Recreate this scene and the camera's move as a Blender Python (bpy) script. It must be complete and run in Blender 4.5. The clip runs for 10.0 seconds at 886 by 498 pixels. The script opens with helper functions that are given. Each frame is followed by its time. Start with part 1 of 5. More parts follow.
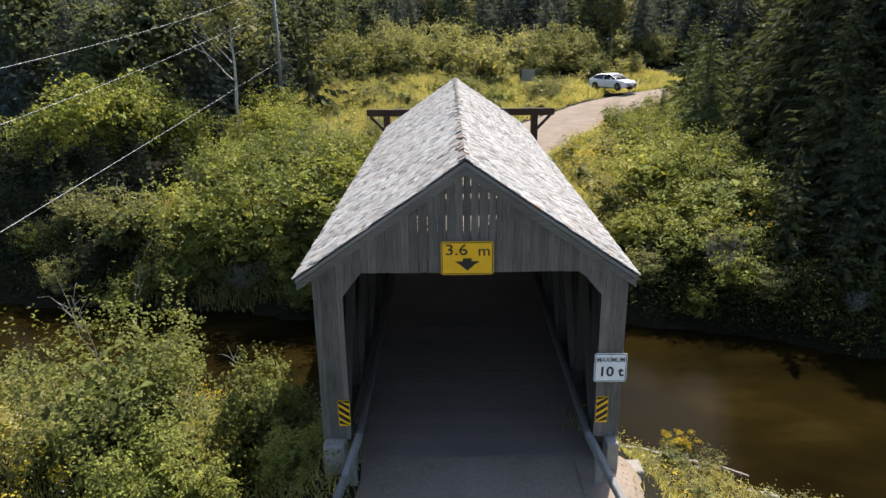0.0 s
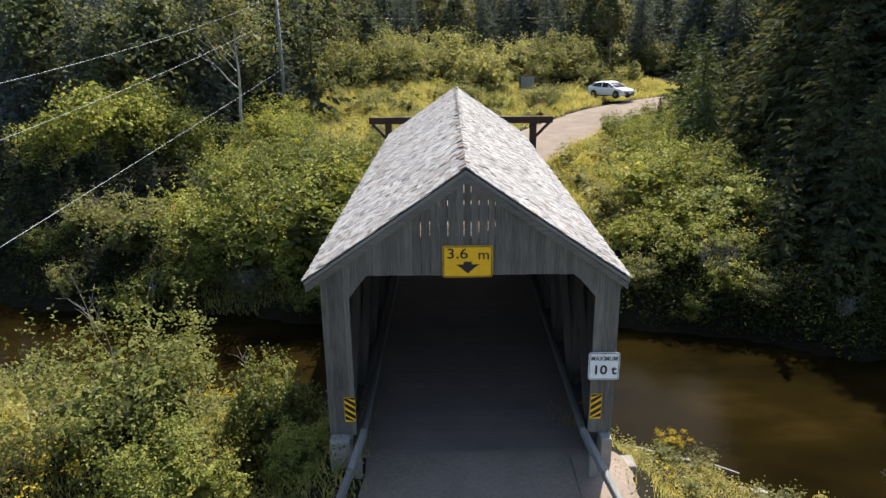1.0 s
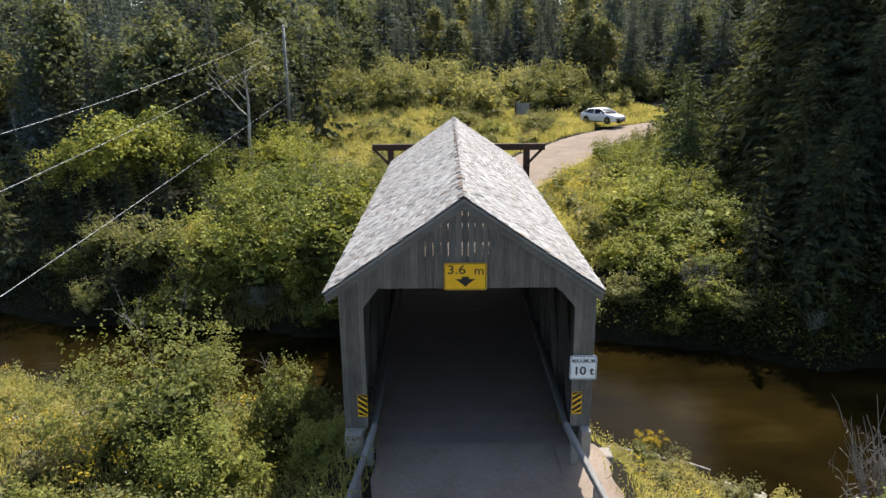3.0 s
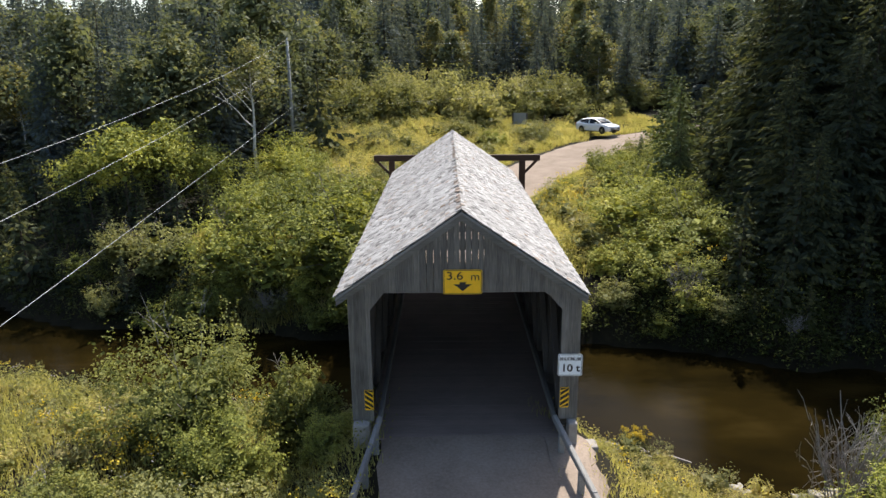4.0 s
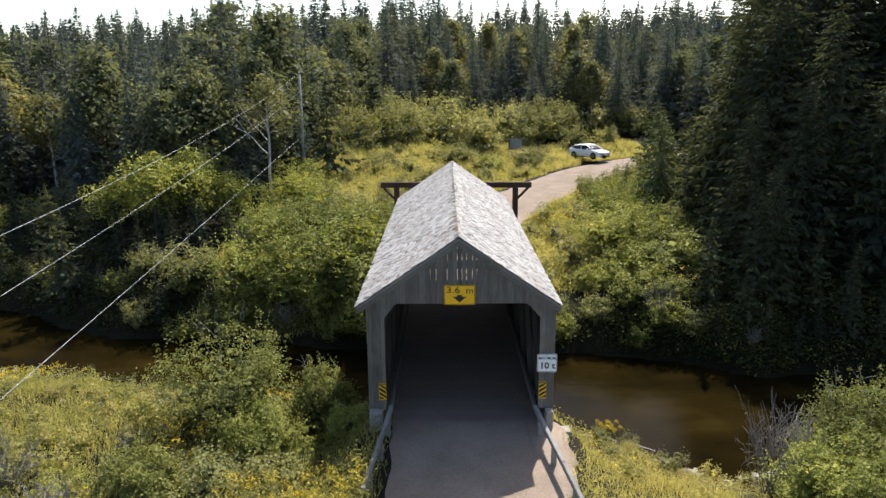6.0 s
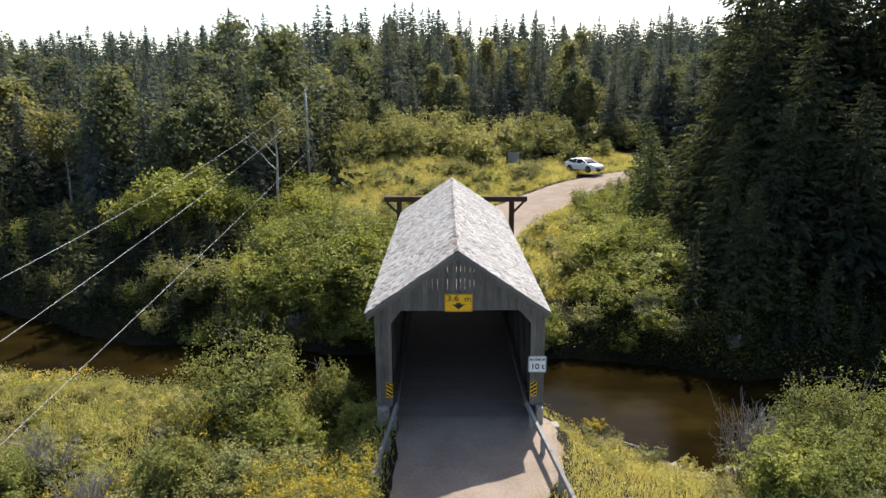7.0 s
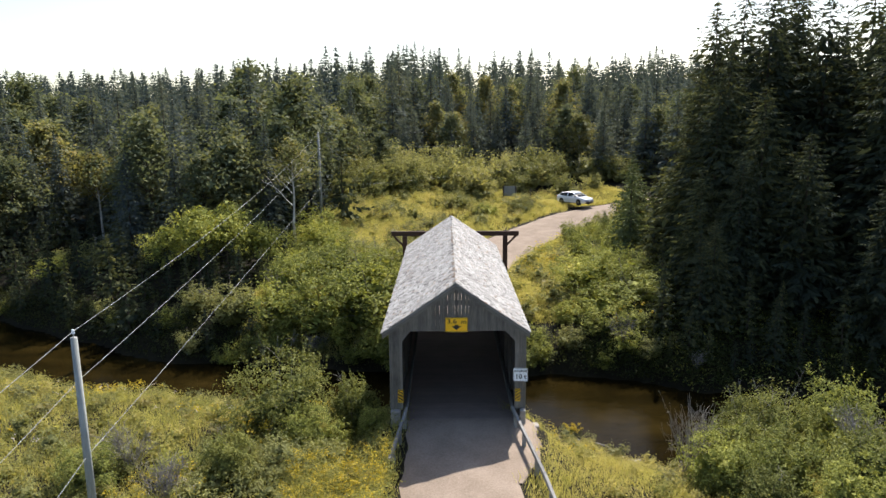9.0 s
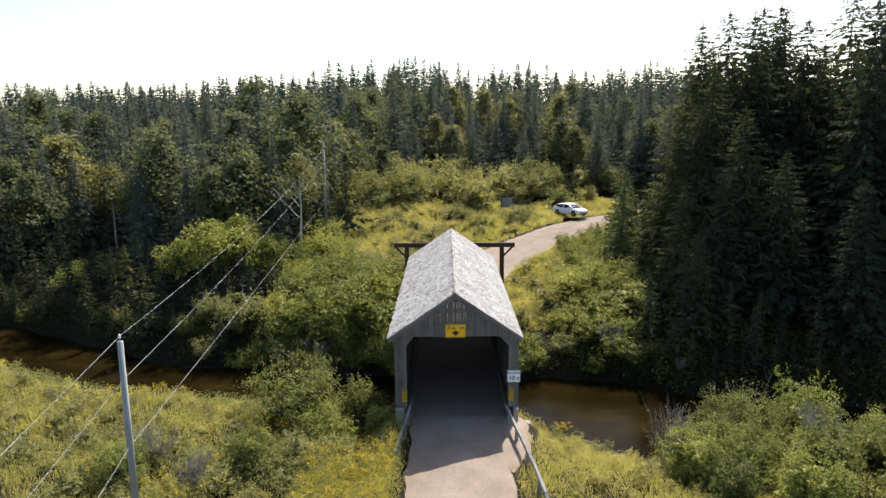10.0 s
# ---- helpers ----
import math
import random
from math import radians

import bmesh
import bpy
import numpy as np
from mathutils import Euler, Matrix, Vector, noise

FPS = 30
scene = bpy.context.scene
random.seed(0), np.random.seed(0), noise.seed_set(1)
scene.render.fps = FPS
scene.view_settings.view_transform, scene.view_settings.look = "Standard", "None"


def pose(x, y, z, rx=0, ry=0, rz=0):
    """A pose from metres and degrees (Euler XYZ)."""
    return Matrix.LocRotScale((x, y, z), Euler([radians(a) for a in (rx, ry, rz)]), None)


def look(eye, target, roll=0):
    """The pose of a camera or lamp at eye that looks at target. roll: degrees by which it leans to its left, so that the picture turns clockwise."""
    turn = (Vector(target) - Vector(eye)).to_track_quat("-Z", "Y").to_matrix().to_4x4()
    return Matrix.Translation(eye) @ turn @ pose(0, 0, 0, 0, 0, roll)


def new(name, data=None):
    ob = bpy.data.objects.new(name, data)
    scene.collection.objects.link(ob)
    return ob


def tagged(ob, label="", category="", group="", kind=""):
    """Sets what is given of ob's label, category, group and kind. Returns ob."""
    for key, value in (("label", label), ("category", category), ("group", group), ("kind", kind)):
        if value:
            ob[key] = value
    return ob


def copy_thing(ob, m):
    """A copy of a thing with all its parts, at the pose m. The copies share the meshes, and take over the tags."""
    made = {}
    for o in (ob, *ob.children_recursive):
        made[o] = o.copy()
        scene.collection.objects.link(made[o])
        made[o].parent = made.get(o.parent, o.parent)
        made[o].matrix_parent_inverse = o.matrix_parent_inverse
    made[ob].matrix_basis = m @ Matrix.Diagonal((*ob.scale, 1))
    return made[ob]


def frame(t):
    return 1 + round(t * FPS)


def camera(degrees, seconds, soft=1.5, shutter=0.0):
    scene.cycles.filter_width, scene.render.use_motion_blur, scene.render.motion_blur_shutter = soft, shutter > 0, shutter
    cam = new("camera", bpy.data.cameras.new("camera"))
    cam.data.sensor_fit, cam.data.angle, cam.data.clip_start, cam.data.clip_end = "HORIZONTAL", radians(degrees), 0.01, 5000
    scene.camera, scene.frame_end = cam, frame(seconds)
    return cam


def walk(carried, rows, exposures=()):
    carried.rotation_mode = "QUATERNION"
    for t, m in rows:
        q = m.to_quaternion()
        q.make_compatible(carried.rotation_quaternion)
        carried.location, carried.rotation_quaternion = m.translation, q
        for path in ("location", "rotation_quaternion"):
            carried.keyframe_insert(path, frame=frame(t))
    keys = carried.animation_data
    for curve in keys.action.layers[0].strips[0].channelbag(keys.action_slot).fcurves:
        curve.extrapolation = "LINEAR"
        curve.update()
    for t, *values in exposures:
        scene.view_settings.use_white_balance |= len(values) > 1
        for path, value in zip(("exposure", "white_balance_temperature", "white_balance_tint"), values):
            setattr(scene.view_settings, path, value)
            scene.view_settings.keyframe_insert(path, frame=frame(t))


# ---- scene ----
cam = camera(66.0, 10.0)
PATH = [
    (0, (-0.248, -11.175, 7.856), (-0.272, -9.273, 7.238), -0.9),
    (0.5, (-0.256, -11.465, 7.917), (-0.279, -9.561, 7.306), -0.8),
    (1, (-0.276, -11.785, 8.012), (-0.299, -9.878, 7.411), -0.8),
    (1.5, (-0.296, -12.186, 8.136), (-0.318, -10.275, 7.547), -0.8),
    (2, (-0.312, -12.666, 8.251), (-0.332, -10.75, 7.679), -0.8),
    (2.5, (-0.33, -13.189, 8.382), (-0.347, -11.267, 7.826), -0.7),
    (4, (-0.346, -15.192, 9.002), (-0.356, -13.263, 8.476), -0.6),
    (4.5, (-0.362, -16.017, 9.256), (-0.372, -14.086, 8.738), -0.5),
    (5, (-0.357, -16.899, 9.498), (-0.367, -14.963, 8.993), -0.5),
    (5.5, (-0.357, -17.847, 9.75), (-0.366, -15.908, 9.261), -0.4),
    (7, (-0.387, -21.041, 10.674), (-0.394, -19.092, 10.226), -0.4),
    (7.5, (-0.39, -22.254, 11.002), (-0.396, -20.301, 10.571), -0.5),
    (8, (-0.337, -23.524, 11.361), (-0.344, -21.567, 10.948), -0.5),
    (8.5, (-0.376, -24.868, 11.76), (-0.383, -22.907, 11.365), -0.5),
    (9, (-0.367, -26.22, 12.18), (-0.376, -24.256, 11.803), -0.5),
    (9.5, (-0.361, -27.591, 12.578), (-0.371, -25.624, 12.216), -0.5),
    (10, (-0.377, -28.976, 12.956), (-0.385, -27.008, 12.601), -0.5),
]
walk(cam, [(t, look(eye, target, roll)) for t, eye, target, roll in PATH])

# ---- world, sun, exposure ----
SUN_TO = Vector((0.307, 0.88, 1.0)).normalized()
world = bpy.data.worlds.new("sky_world")
scene.world = world
world.use_nodes = True
wn = world.node_tree.nodes
wl = world.node_tree.links
sky = wn.new("ShaderNodeTexSky")
sky.sky_type = "NISHITA"
sky.sun_disc = False
sky.sun_elevation = math.asin(SUN_TO.z)
sky.sun_rotation = math.atan2(SUN_TO.x, SUN_TO.y)
sky.air_density, sky.dust_density, sky.ozone_density = 1.0, 1.6, 1.0
wn["Background"].inputs["Strength"].default_value = 0.12
wl.new(sky.outputs[0], wn["Background"].inputs["Color"])
sun_data = bpy.data.lights.new("sun", "SUN")
sun_data.energy, sun_data.angle, sun_data.color = 5.0, radians(0.55), (1.0, 0.955, 0.89)
sun = new("sun", sun_data)
sun.matrix_world = look(SUN_TO * 100, (0, 0, 0))
scene.view_settings.exposure = 0.82


# ---- materials ----
def nodes_of(name):
    m = bpy.data.materials.new(name)
    m.use_nodes = True
    t = m.node_tree
    return m, t.nodes, t.links, t.nodes["Principled BSDF"]


def ramp(n, stops):
    r = n.new("ShaderNodeValToRGB")
    e = r.color_ramp.elements
    while len(e) < len(stops):
        e.new(0.5)
    for item, (p, c) in zip(e, stops):
        item.position, item.color = p, (*c, 1)
    return r


def coords(n, l, scale=(1, 1, 1), world_space=False):
    mp = n.new("ShaderNodeMapping")
    mp.inputs["Scale"].default_value = scale
    if world_space:
        l.new(n.new("ShaderNodeNewGeometry").outputs["Position"], mp.inputs["Vector"])
    else:
        l.new(n.new("ShaderNodeTexCoord").outputs["Object"], mp.inputs["Vector"])
    return mp.outputs[0]


def noise_tex(n, l, vec, scale, detail=4.0, rough=0.6):
    t = n.new("ShaderNodeTexNoise")
    t.inputs["Scale"].default_value, t.inputs["Detail"].default_value, t.inputs["Roughness"].default_value = scale, detail, rough
    if vec is not None:
        l.new(vec, t.inputs["Vector"])
    return t.outputs["Fac"]


def maths(n, l, op, a, b):
    m = n.new("ShaderNodeMath")
    m.operation = op
    for i, v in enumerate((a, b)):
        if isinstance(v, (int, float)):
            m.inputs[i].default_value = v
        else:
            l.new(v, m.inputs[i])
    return m.outputs[0]


def blend(n, l, fac, a, b, kind="MIX"):
    m = n.new("ShaderNodeMix")
    m.data_type, m.blend_type = "RGBA", kind
    for sock, v in ((m.inputs[0], fac), (m.inputs[6], a), (m.inputs[7], b)):
        if isinstance(v, (int, float)):
            sock.default_value = v
        elif isinstance(v, tuple):
            sock.default_value = (*v, 1)
        else:
            l.new(v, sock)
    return m.outputs[2]


def bump(n, l, height, strength, dist=0.02):
    b = n.new("ShaderNodeBump")
    b.inputs["Strength"].default_value, b.inputs["Distance"].default_value = strength, dist
    l.new(height, b.inputs["Height"])
    return b.outputs[0]


def chance(n, l):
    """A random number of each object and of each loose island in it."""
    a = n.new("ShaderNodeObjectInfo").outputs["Random"]
    b = n.new("ShaderNodeNewGeometry").outputs["Random Per Island"]
    return maths(n, l, "FRACT", maths(n, l, "ADD", a, b), 0.0)


def mat_wood(name, dark, light, rough=0.85, along=2, grain=1.0, vary=0.5):
    m, n, l, p = nodes_of(name)
    sc = [22, 22, 22]
    sc[along] = 1.3
    fine = noise_tex(n, l, coords(n, l, tuple(sc)), 2.0 * grain, 6)
    broad = noise_tex(n, l, coords(n, l, world_space=True), 0.9, 3)
    both = maths(n, l, "ADD", maths(n, l, "MULTIPLY", fine, 0.6), maths(n, l, "MULTIPLY", broad, 0.4))
    col = ramp(n, [(0.32, dark), (0.68, light)])
    l.new(both, col.inputs[0])
    tone = maths(n, l, "ADD", maths(n, l, "MULTIPLY", chance(n, l), vary), 1 - vary * 0.56)
    l.new(blend(n, l, 1.0, col.outputs[0], tone, "MULTIPLY"), p.inputs["Base Color"])
    p.inputs["Roughness"].default_value = rough
    l.new(bump(n, l, fine, 0.5, 0.01), p.inputs["Normal"])
    return m


def mat_leaf(name, shades, trans=0.45, rough=0.5, broad_scale=0.35, spec=0.3):
    """Thin leaves: some light passes through; each leaf and each plant has its own shade."""
    m, n, l, p = nodes_of(name)
    isl = n.new("ShaderNodeNewGeometry").outputs["Random Per Island"]
    wide = noise_tex(n, l, coords(n, l, world_space=True), broad_scale, 2)
    per = n.new("ShaderNodeObjectInfo").outputs["Random"]
    mixv = maths(n, l, "ADD", maths(n, l, "MULTIPLY", isl, 0.36),
                 maths(n, l, "ADD", maths(n, l, "MULTIPLY", wide, 0.48), maths(n, l, "MULTIPLY", per, 0.26)))
    col = ramp(n, [((i + 0.5) / len(shades), (s[0] * 1.13, s[1], s[2] * 1.24)) for i, s in enumerate(shades)])
    l.new(mixv, col.inputs[0])
    l.new(col.outputs[0], p.inputs["Base Color"])
    p.inputs["Roughness"].default_value = rough
    p.inputs["Specular IOR Level"].default_value = spec
    tr = n.new("ShaderNodeBsdfTranslucent")
    warm = blend(n, l, 1.0, col.outputs[0], (1.2, 1.15, 0.7), "MULTIPLY")
    l.new(warm, tr.inputs["Color"])
    mx = n.new("ShaderNodeMixShader")
    mx.inputs[0].default_value = trans
    l.new(p.outputs[0], mx.inputs[1])
    l.new(tr.outputs[0], mx.inputs[2])
    l.new(mx.outputs[0], n["Material Output"].inputs["Surface"])
    return m


def mat_plain(name, colour, rough=0.5, metal=0.0, vary=0.15, scale=6.0, bump_s=0.0):
    m, n, l, p = nodes_of(name)
    f = noise_tex(n, l, coords(n, l), scale, 4)
    lo = tuple(c * (1 - vary) for c in colour)
    hi = tuple(min(1, c * (1 + vary)) for c in colour)
    r = ramp(n, [(0.3, lo), (0.7, hi)])
    l.new(f, r.inputs[0])
    l.new(r.outputs[0], p.inputs["Base Color"])
    p.inputs["Roughness"].default_value, p.inputs["Metallic"].default_value = rough, metal
    if bump_s:
        l.new(bump(n, l, f, bump_s), p.inputs["Normal"])
    return m


def mat_soil(name, stops, fine_scale, broad_scale, rough=0.95, bump_s=0.6, dist=0.03):
    m, n, l, p = nodes_of(name)
    v = coords(n, l, world_space=True)
    a = noise_tex(n, l, v, fine_scale, 8, 0.7)
    b = noise_tex(n, l, v, broad_scale, 4)
    s = maths(n, l, "ADD", maths(n, l, "MULTIPLY", a, 0.5), maths(n, l, "MULTIPLY", b, 0.5))
    r = ramp(n, stops)
    l.new(s, r.inputs[0])
    l.new(r.outputs[0], p.inputs["Base Color"])
    p.inputs["Roughness"].default_value = rough
    p.inputs["Specular IOR Level"].default_value = 0.12
    l.new(bump(n, l, a, bump_s, dist), p.inputs["Normal"])
    return m


def mat_water(name):
    m, n, l, p = nodes_of(name)
    v = coords(n, l, world_space=True)
    bed = noise_tex(n, l, coords(n, l, (0.5, 1.0, 1.0), True), 0.35, 4)
    r = ramp(n, [(0.3, (0.0055, 0.0042, 0.0015)), (0.55, (0.0145, 0.0098, 0.0025)), (0.75, (0.029, 0.0195, 0.0055))])
    l.new(bed, r.inputs[0])
    l.new(r.outputs[0], p.inputs["Base Color"])
    p.inputs["Roughness"].default_value = 0.02
    p.inputs["IOR"].default_value = 1.33
    p.inputs["Specular IOR Level"].default_value = 0.04
    w1 = noise_tex(n, l, coords(n, l, (1.6, 3.2, 1.0), True), 1.6, 3)
    w2 = noise_tex(n, l, coords(n, l, (3.0, 5.0, 1.0), True), 4.5, 2)
    w3 = noise_tex(n, l, coords(n, l, (5.0, 8.0, 1.0), True), 5.0, 2)
    crest = ramp(n, [(0.66, (0, 0, 0)), (0.80, (1, 1, 1))])
    l.new(w3, crest.inputs[0])
    h = maths(n, l, "ADD", w1, maths(n, l, "ADD", maths(n, l, "MULTIPLY", w2, 0.5), maths(n, l, "MULTIPLY", crest.outputs[0], 0.9)))
    l.new(bump(n, l, h, 0.09, 0.06), p.inputs["Normal"])
    return m


WOOD_GREY = mat_wood("weathered_grey_boards", (0.066, 0.058, 0.05), (0.205, 0.186, 0.163))
WOOD_TRIM = mat_wood("weathered_trim", (0.07, 0.064, 0.057), (0.18, 0.168, 0.15), along=0)
WOOD_LONG = mat_wood("weathered_long_timber", (0.12, 0.115, 0.11), (0.30, 0.285, 0.265), along=1)
# Timber about half as bright as the outer boards.
WOOD_DARK = mat_wood("dark_timber", (0.045, 0.038, 0.032), (0.12, 0.10, 0.085))
WOOD_DECK = mat_wood("worn_deck_planks", (0.165, 0.122, 0.10), (0.265, 0.2, 0.165), along=0, vary=0.15)
WOOD_BROWN = mat_wood("dark_brown_stained_timber", (0.03, 0.016, 0.01), (0.09, 0.045, 0.028), along=0)
WOOD_POLE = mat_wood("silver_grey_pole", (0.22, 0.235, 0.225), (0.43, 0.435, 0.41))


def mat_shingle():
    m, n, l, p = nodes_of("silvered_cedar_shingle")
    c = chance(n, l)
    r = ramp(n, [(0.0, (0.10, 0.093, 0.088)), (0.14, (0.28, 0.268, 0.26)), (0.6, (0.39, 0.375, 0.363)), (0.93, (0.49, 0.475, 0.46)), (1.0, (0.27, 0.18, 0.115))])
    l.new(c, r.inputs[0])
    broad = noise_tex(n, l, coords(n, l, world_space=True), 1.1, 5)
    t = ramp(n, [(0.32, (0.66, 0.65, 0.64)), (0.6, (1.0, 1.0, 1.0))])
    l.new(broad, t.inputs[0])
    fine = noise_tex(n, l, coords(n, l, (8, 8, 8), True), 6, 5)
    f = ramp(n, [(0.32, (0.6, 0.59, 0.58)), (0.58, (1.0, 1.0, 1.0))])
    l.new(fine, f.inputs[0])
    l.new(blend(n, l, 1.0, blend(n, l, 1.0, r.outputs[0], t.outputs[0], "MULTIPLY"), f.outputs[0], "MULTIPLY"), p.inputs["Base Color"])
    p.inputs["Roughness"].default_value = 0.85
    l.new(bump(n, l, fine, 0.6, 0.01), p.inputs["Normal"])
    return m


SHINGLE = mat_shingle()
RIDGE_WOOD = mat_wood("rusty_brown_ridge_wood", (0.14, 0.085, 0.055), (0.33, 0.27, 0.22), along=1)
# Near-black all over: shade under plants is put into the soil colour.
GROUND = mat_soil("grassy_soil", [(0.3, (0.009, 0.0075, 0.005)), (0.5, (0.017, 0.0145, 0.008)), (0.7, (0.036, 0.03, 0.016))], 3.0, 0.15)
GRAVEL = mat_soil("pale_gravel", [(0.32, (0.17, 0.13, 0.098)), (0.5, (0.26, 0.203, 0.158)), (0.7, (0.35, 0.28, 0.224))], 14.0, 0.5, bump_s=0.5)
WATER = mat_water("tea_brown_river_water")
CONCRETE = mat_soil("old_concrete", [(0.3, (0.22, 0.20, 0.18)), (0.7, (0.42, 0.38, 0.34))], 9.0, 1.2, 0.9, 0.4)
STONE = mat_soil("pale_bank_stone", [(0.3, (0.20, 0.18, 0.15)), (0.7, (0.42, 0.39, 0.34))], 8.0, 1.5, 0.9, 0.6)
BARK = mat_soil("grey_brown_bark", [(0.3, (0.035, 0.028, 0.022)), (0.7, (0.11, 0.09, 0.07))], 12.0, 2.0, 0.95, 0.8)
BIRCH_BARK = mat_soil("pale_birch_bark", [(0.32, (0.16, 0.15, 0.14)), (0.55, (0.5, 0.48, 0.44))], 10.0, 3.0, 0.8, 0.4)
DEADWOOD = mat_soil("bleached_dead_twigs", [(0.3, (0.16, 0.14, 0.125)), (0.7, (0.34, 0.31, 0.29))], 10.0, 2.0, 0.9, 0.4)
# Blue is raised in these needles to stand for distance haze.
SPRUCE = mat_leaf("spruce_needles", [(0.0474, 0.0718, 0.0722), (0.0735, 0.1058, 0.0895), (0.1103, 0.1408, 0.0956), (0.1593, 0.1794, 0.1016)], 0.3, 0.75, 0.1, 0.06)
# Shaded copy of the spruce needles; the last, warm tone stands for sunlit boughs.
SHADED_SPRUCE = mat_leaf("shaded_spruce_needles", [(0.0244, 0.0369, 0.0249), (0.0385, 0.0545, 0.0319), (0.0609, 0.0786, 0.0345), (0.1348, 0.1507, 0.0484)], 0.26, 0.8, 0.16, 0.05)
# Cooler than the bank leaves: forest haze is mixed into the colour.
FOREST_LEAF = mat_leaf("forest_leaves", [(0.0584, 0.0817, 0.0513), (0.0942, 0.1258, 0.0635), (0.1414, 0.174, 0.0738), (0.2073, 0.2254, 0.0861)], 0.34, 0.65, 0.2, 0.04)
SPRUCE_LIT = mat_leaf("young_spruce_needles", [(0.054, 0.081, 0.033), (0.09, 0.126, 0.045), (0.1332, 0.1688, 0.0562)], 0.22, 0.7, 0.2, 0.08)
ALDER = mat_leaf("alder_leaves", [(0.0472, 0.0682, 0.0233), (0.1193, 0.1521, 0.0372), (0.2559, 0.305, 0.0603), (0.4307, 0.4604, 0.085)], 0.28, 0.6, 0.3, 0.06)
WILLOW = mat_leaf("grey_green_willow_leaves", [(0.0918, 0.1136, 0.043), (0.1512, 0.1785, 0.058), (0.2214, 0.2466, 0.0751), (0.297, 0.3082, 0.0878)], 0.3, 0.6, 0.4, 0.06)
NEAR_LEAF = mat_leaf("green_willow_leaves", [(0.0349, 0.0495, 0.0185), (0.0862, 0.1095, 0.0307), (0.1671, 0.2005, 0.0462), (0.26, 0.2834, 0.0649)], 0.3, 0.55, 0.5, 0.06)
BIRCH_LEAF = mat_leaf("yellow_green_birch_leaves", [(0.0893, 0.1173, 0.0506), (0.147, 0.1754, 0.066), (0.2205, 0.2326, 0.0792), (0.3045, 0.2672, 0.088)], 0.42, 0.6, 0.3, 0.08)
AUTUMN_LEAF = mat_leaf("autumn_birch_leaves", [(0.104, 0.1185, 0.042), (0.16, 0.1648, 0.048), (0.216, 0.1957, 0.054)], 0.45, 0.6, 0.6, 0.06)
THICKET_LEAF = mat_leaf("pale_thicket_leaves", [(0.1, 0.125, 0.05), (0.18, 0.21, 0.075), (0.27, 0.295, 0.1), (0.36, 0.37, 0.125)], 0.45, 0.6, 0.25, 0.06)
GRASS = mat_leaf("tall_meadow_grass", [(0.1662, 0.2038, 0.0666), (0.2659, 0.3003, 0.0874), (0.3712, 0.3842, 0.1149), (0.4765, 0.4482, 0.1839)], 0.55, 0.7, 0.22, 0.05)
GOLDEN = mat_leaf("goldenrod_flowers", [(0.378, 0.3264, 0.018), (0.504, 0.4224, 0.024), (0.594, 0.4896, 0.036)], 0.3, 0.7, 1.0, 0.3)
WHITE_FLOWER = mat_leaf("white_flower_heads", [(0.5, 0.5, 0.42), (0.68, 0.68, 0.6)], 0.3, 0.7, 1.0)
SIGN_YELLOW = mat_plain("yellow_sign_sheet", (0.93, 0.52, 0.01), 0.4, 0, 0.06)
SIGN_WHITE = mat_plain("white_sign_sheet", (0.86, 0.89, 0.92), 0.4, 0, 0.05)
SIGN_BLACK = mat_plain("black_sign_ink", (0.012, 0.012, 0.014), 0.5, 0, 0.1)
STEEL = mat_plain("galvanised_steel", (0.42, 0.43, 0.44), 0.45, 0.8, 0.15)
CABLE = mat_plain("pale_aluminium_cable", (0.27, 0.275, 0.28), 0.5, 0.3, 0.05)
CAR_WHITE = mat_plain("white_car_paint", (0.78, 0.79, 0.80), 0.2, 0, 0.02)
CAR_GLASS = mat_plain("dark_car_glass", (0.012, 0.014, 0.016), 0.06, 0, 0.05)
CAR_BLACK = mat_plain("black_trim_plastic", (0.015, 0.015, 0.016), 0.5, 0, 0.1)
RUBBER = mat_plain("tyre_rubber", (0.02, 0.02, 0.02), 0.85, 0, 0.15)
ALLOY = mat_plain("alloy_rim", (0.45, 0.46, 0.47), 0.3, 0.9, 0.05)
LAMP_CLEAR = mat_plain("clear_headlight_lens", (0.55, 0.57, 0.60), 0.1, 0.2, 0.1)
LAMP_RED = mat_plain("red_tail_light", (0.35, 0.012, 0.012), 0.2, 0, 0.1)
# Darkened for the shaded banks; also colours the goldenrod leaves and stems.
PLANT_LEAF = mat_leaf("herb_leaves", [(0.0281, 0.0446, 0.012), (0.0478, 0.0656, 0.0168), (0.0675, 0.0788, 0.021)], 0.22, 0.6, 0.5, 0.05)


# ---- mesh tools ----
def mesh_np(name, verts, faces, material, flat=False):
    """A mesh from arrays of corners and of faces with equally many corners."""
    me = bpy.data.meshes.new(name)
    faces = np.asarray(faces, np.int32)
    k = faces.shape[1]
    me.vertices.add(len(verts))
    me.vertices.foreach_set("co", np.asarray(verts, np.float32).ravel())
    me.loops.add(faces.size)
    me.loops.foreach_set("vertex_index", faces.ravel())
    me.polygons.add(len(faces))
    me.polygons.foreach_set("loop_start", np.arange(len(faces), dtype=np.int32) * k)
    me.update(calc_edges=True)
    if flat:
        me.shade_flat()
    me.materials.append(material)
    return me


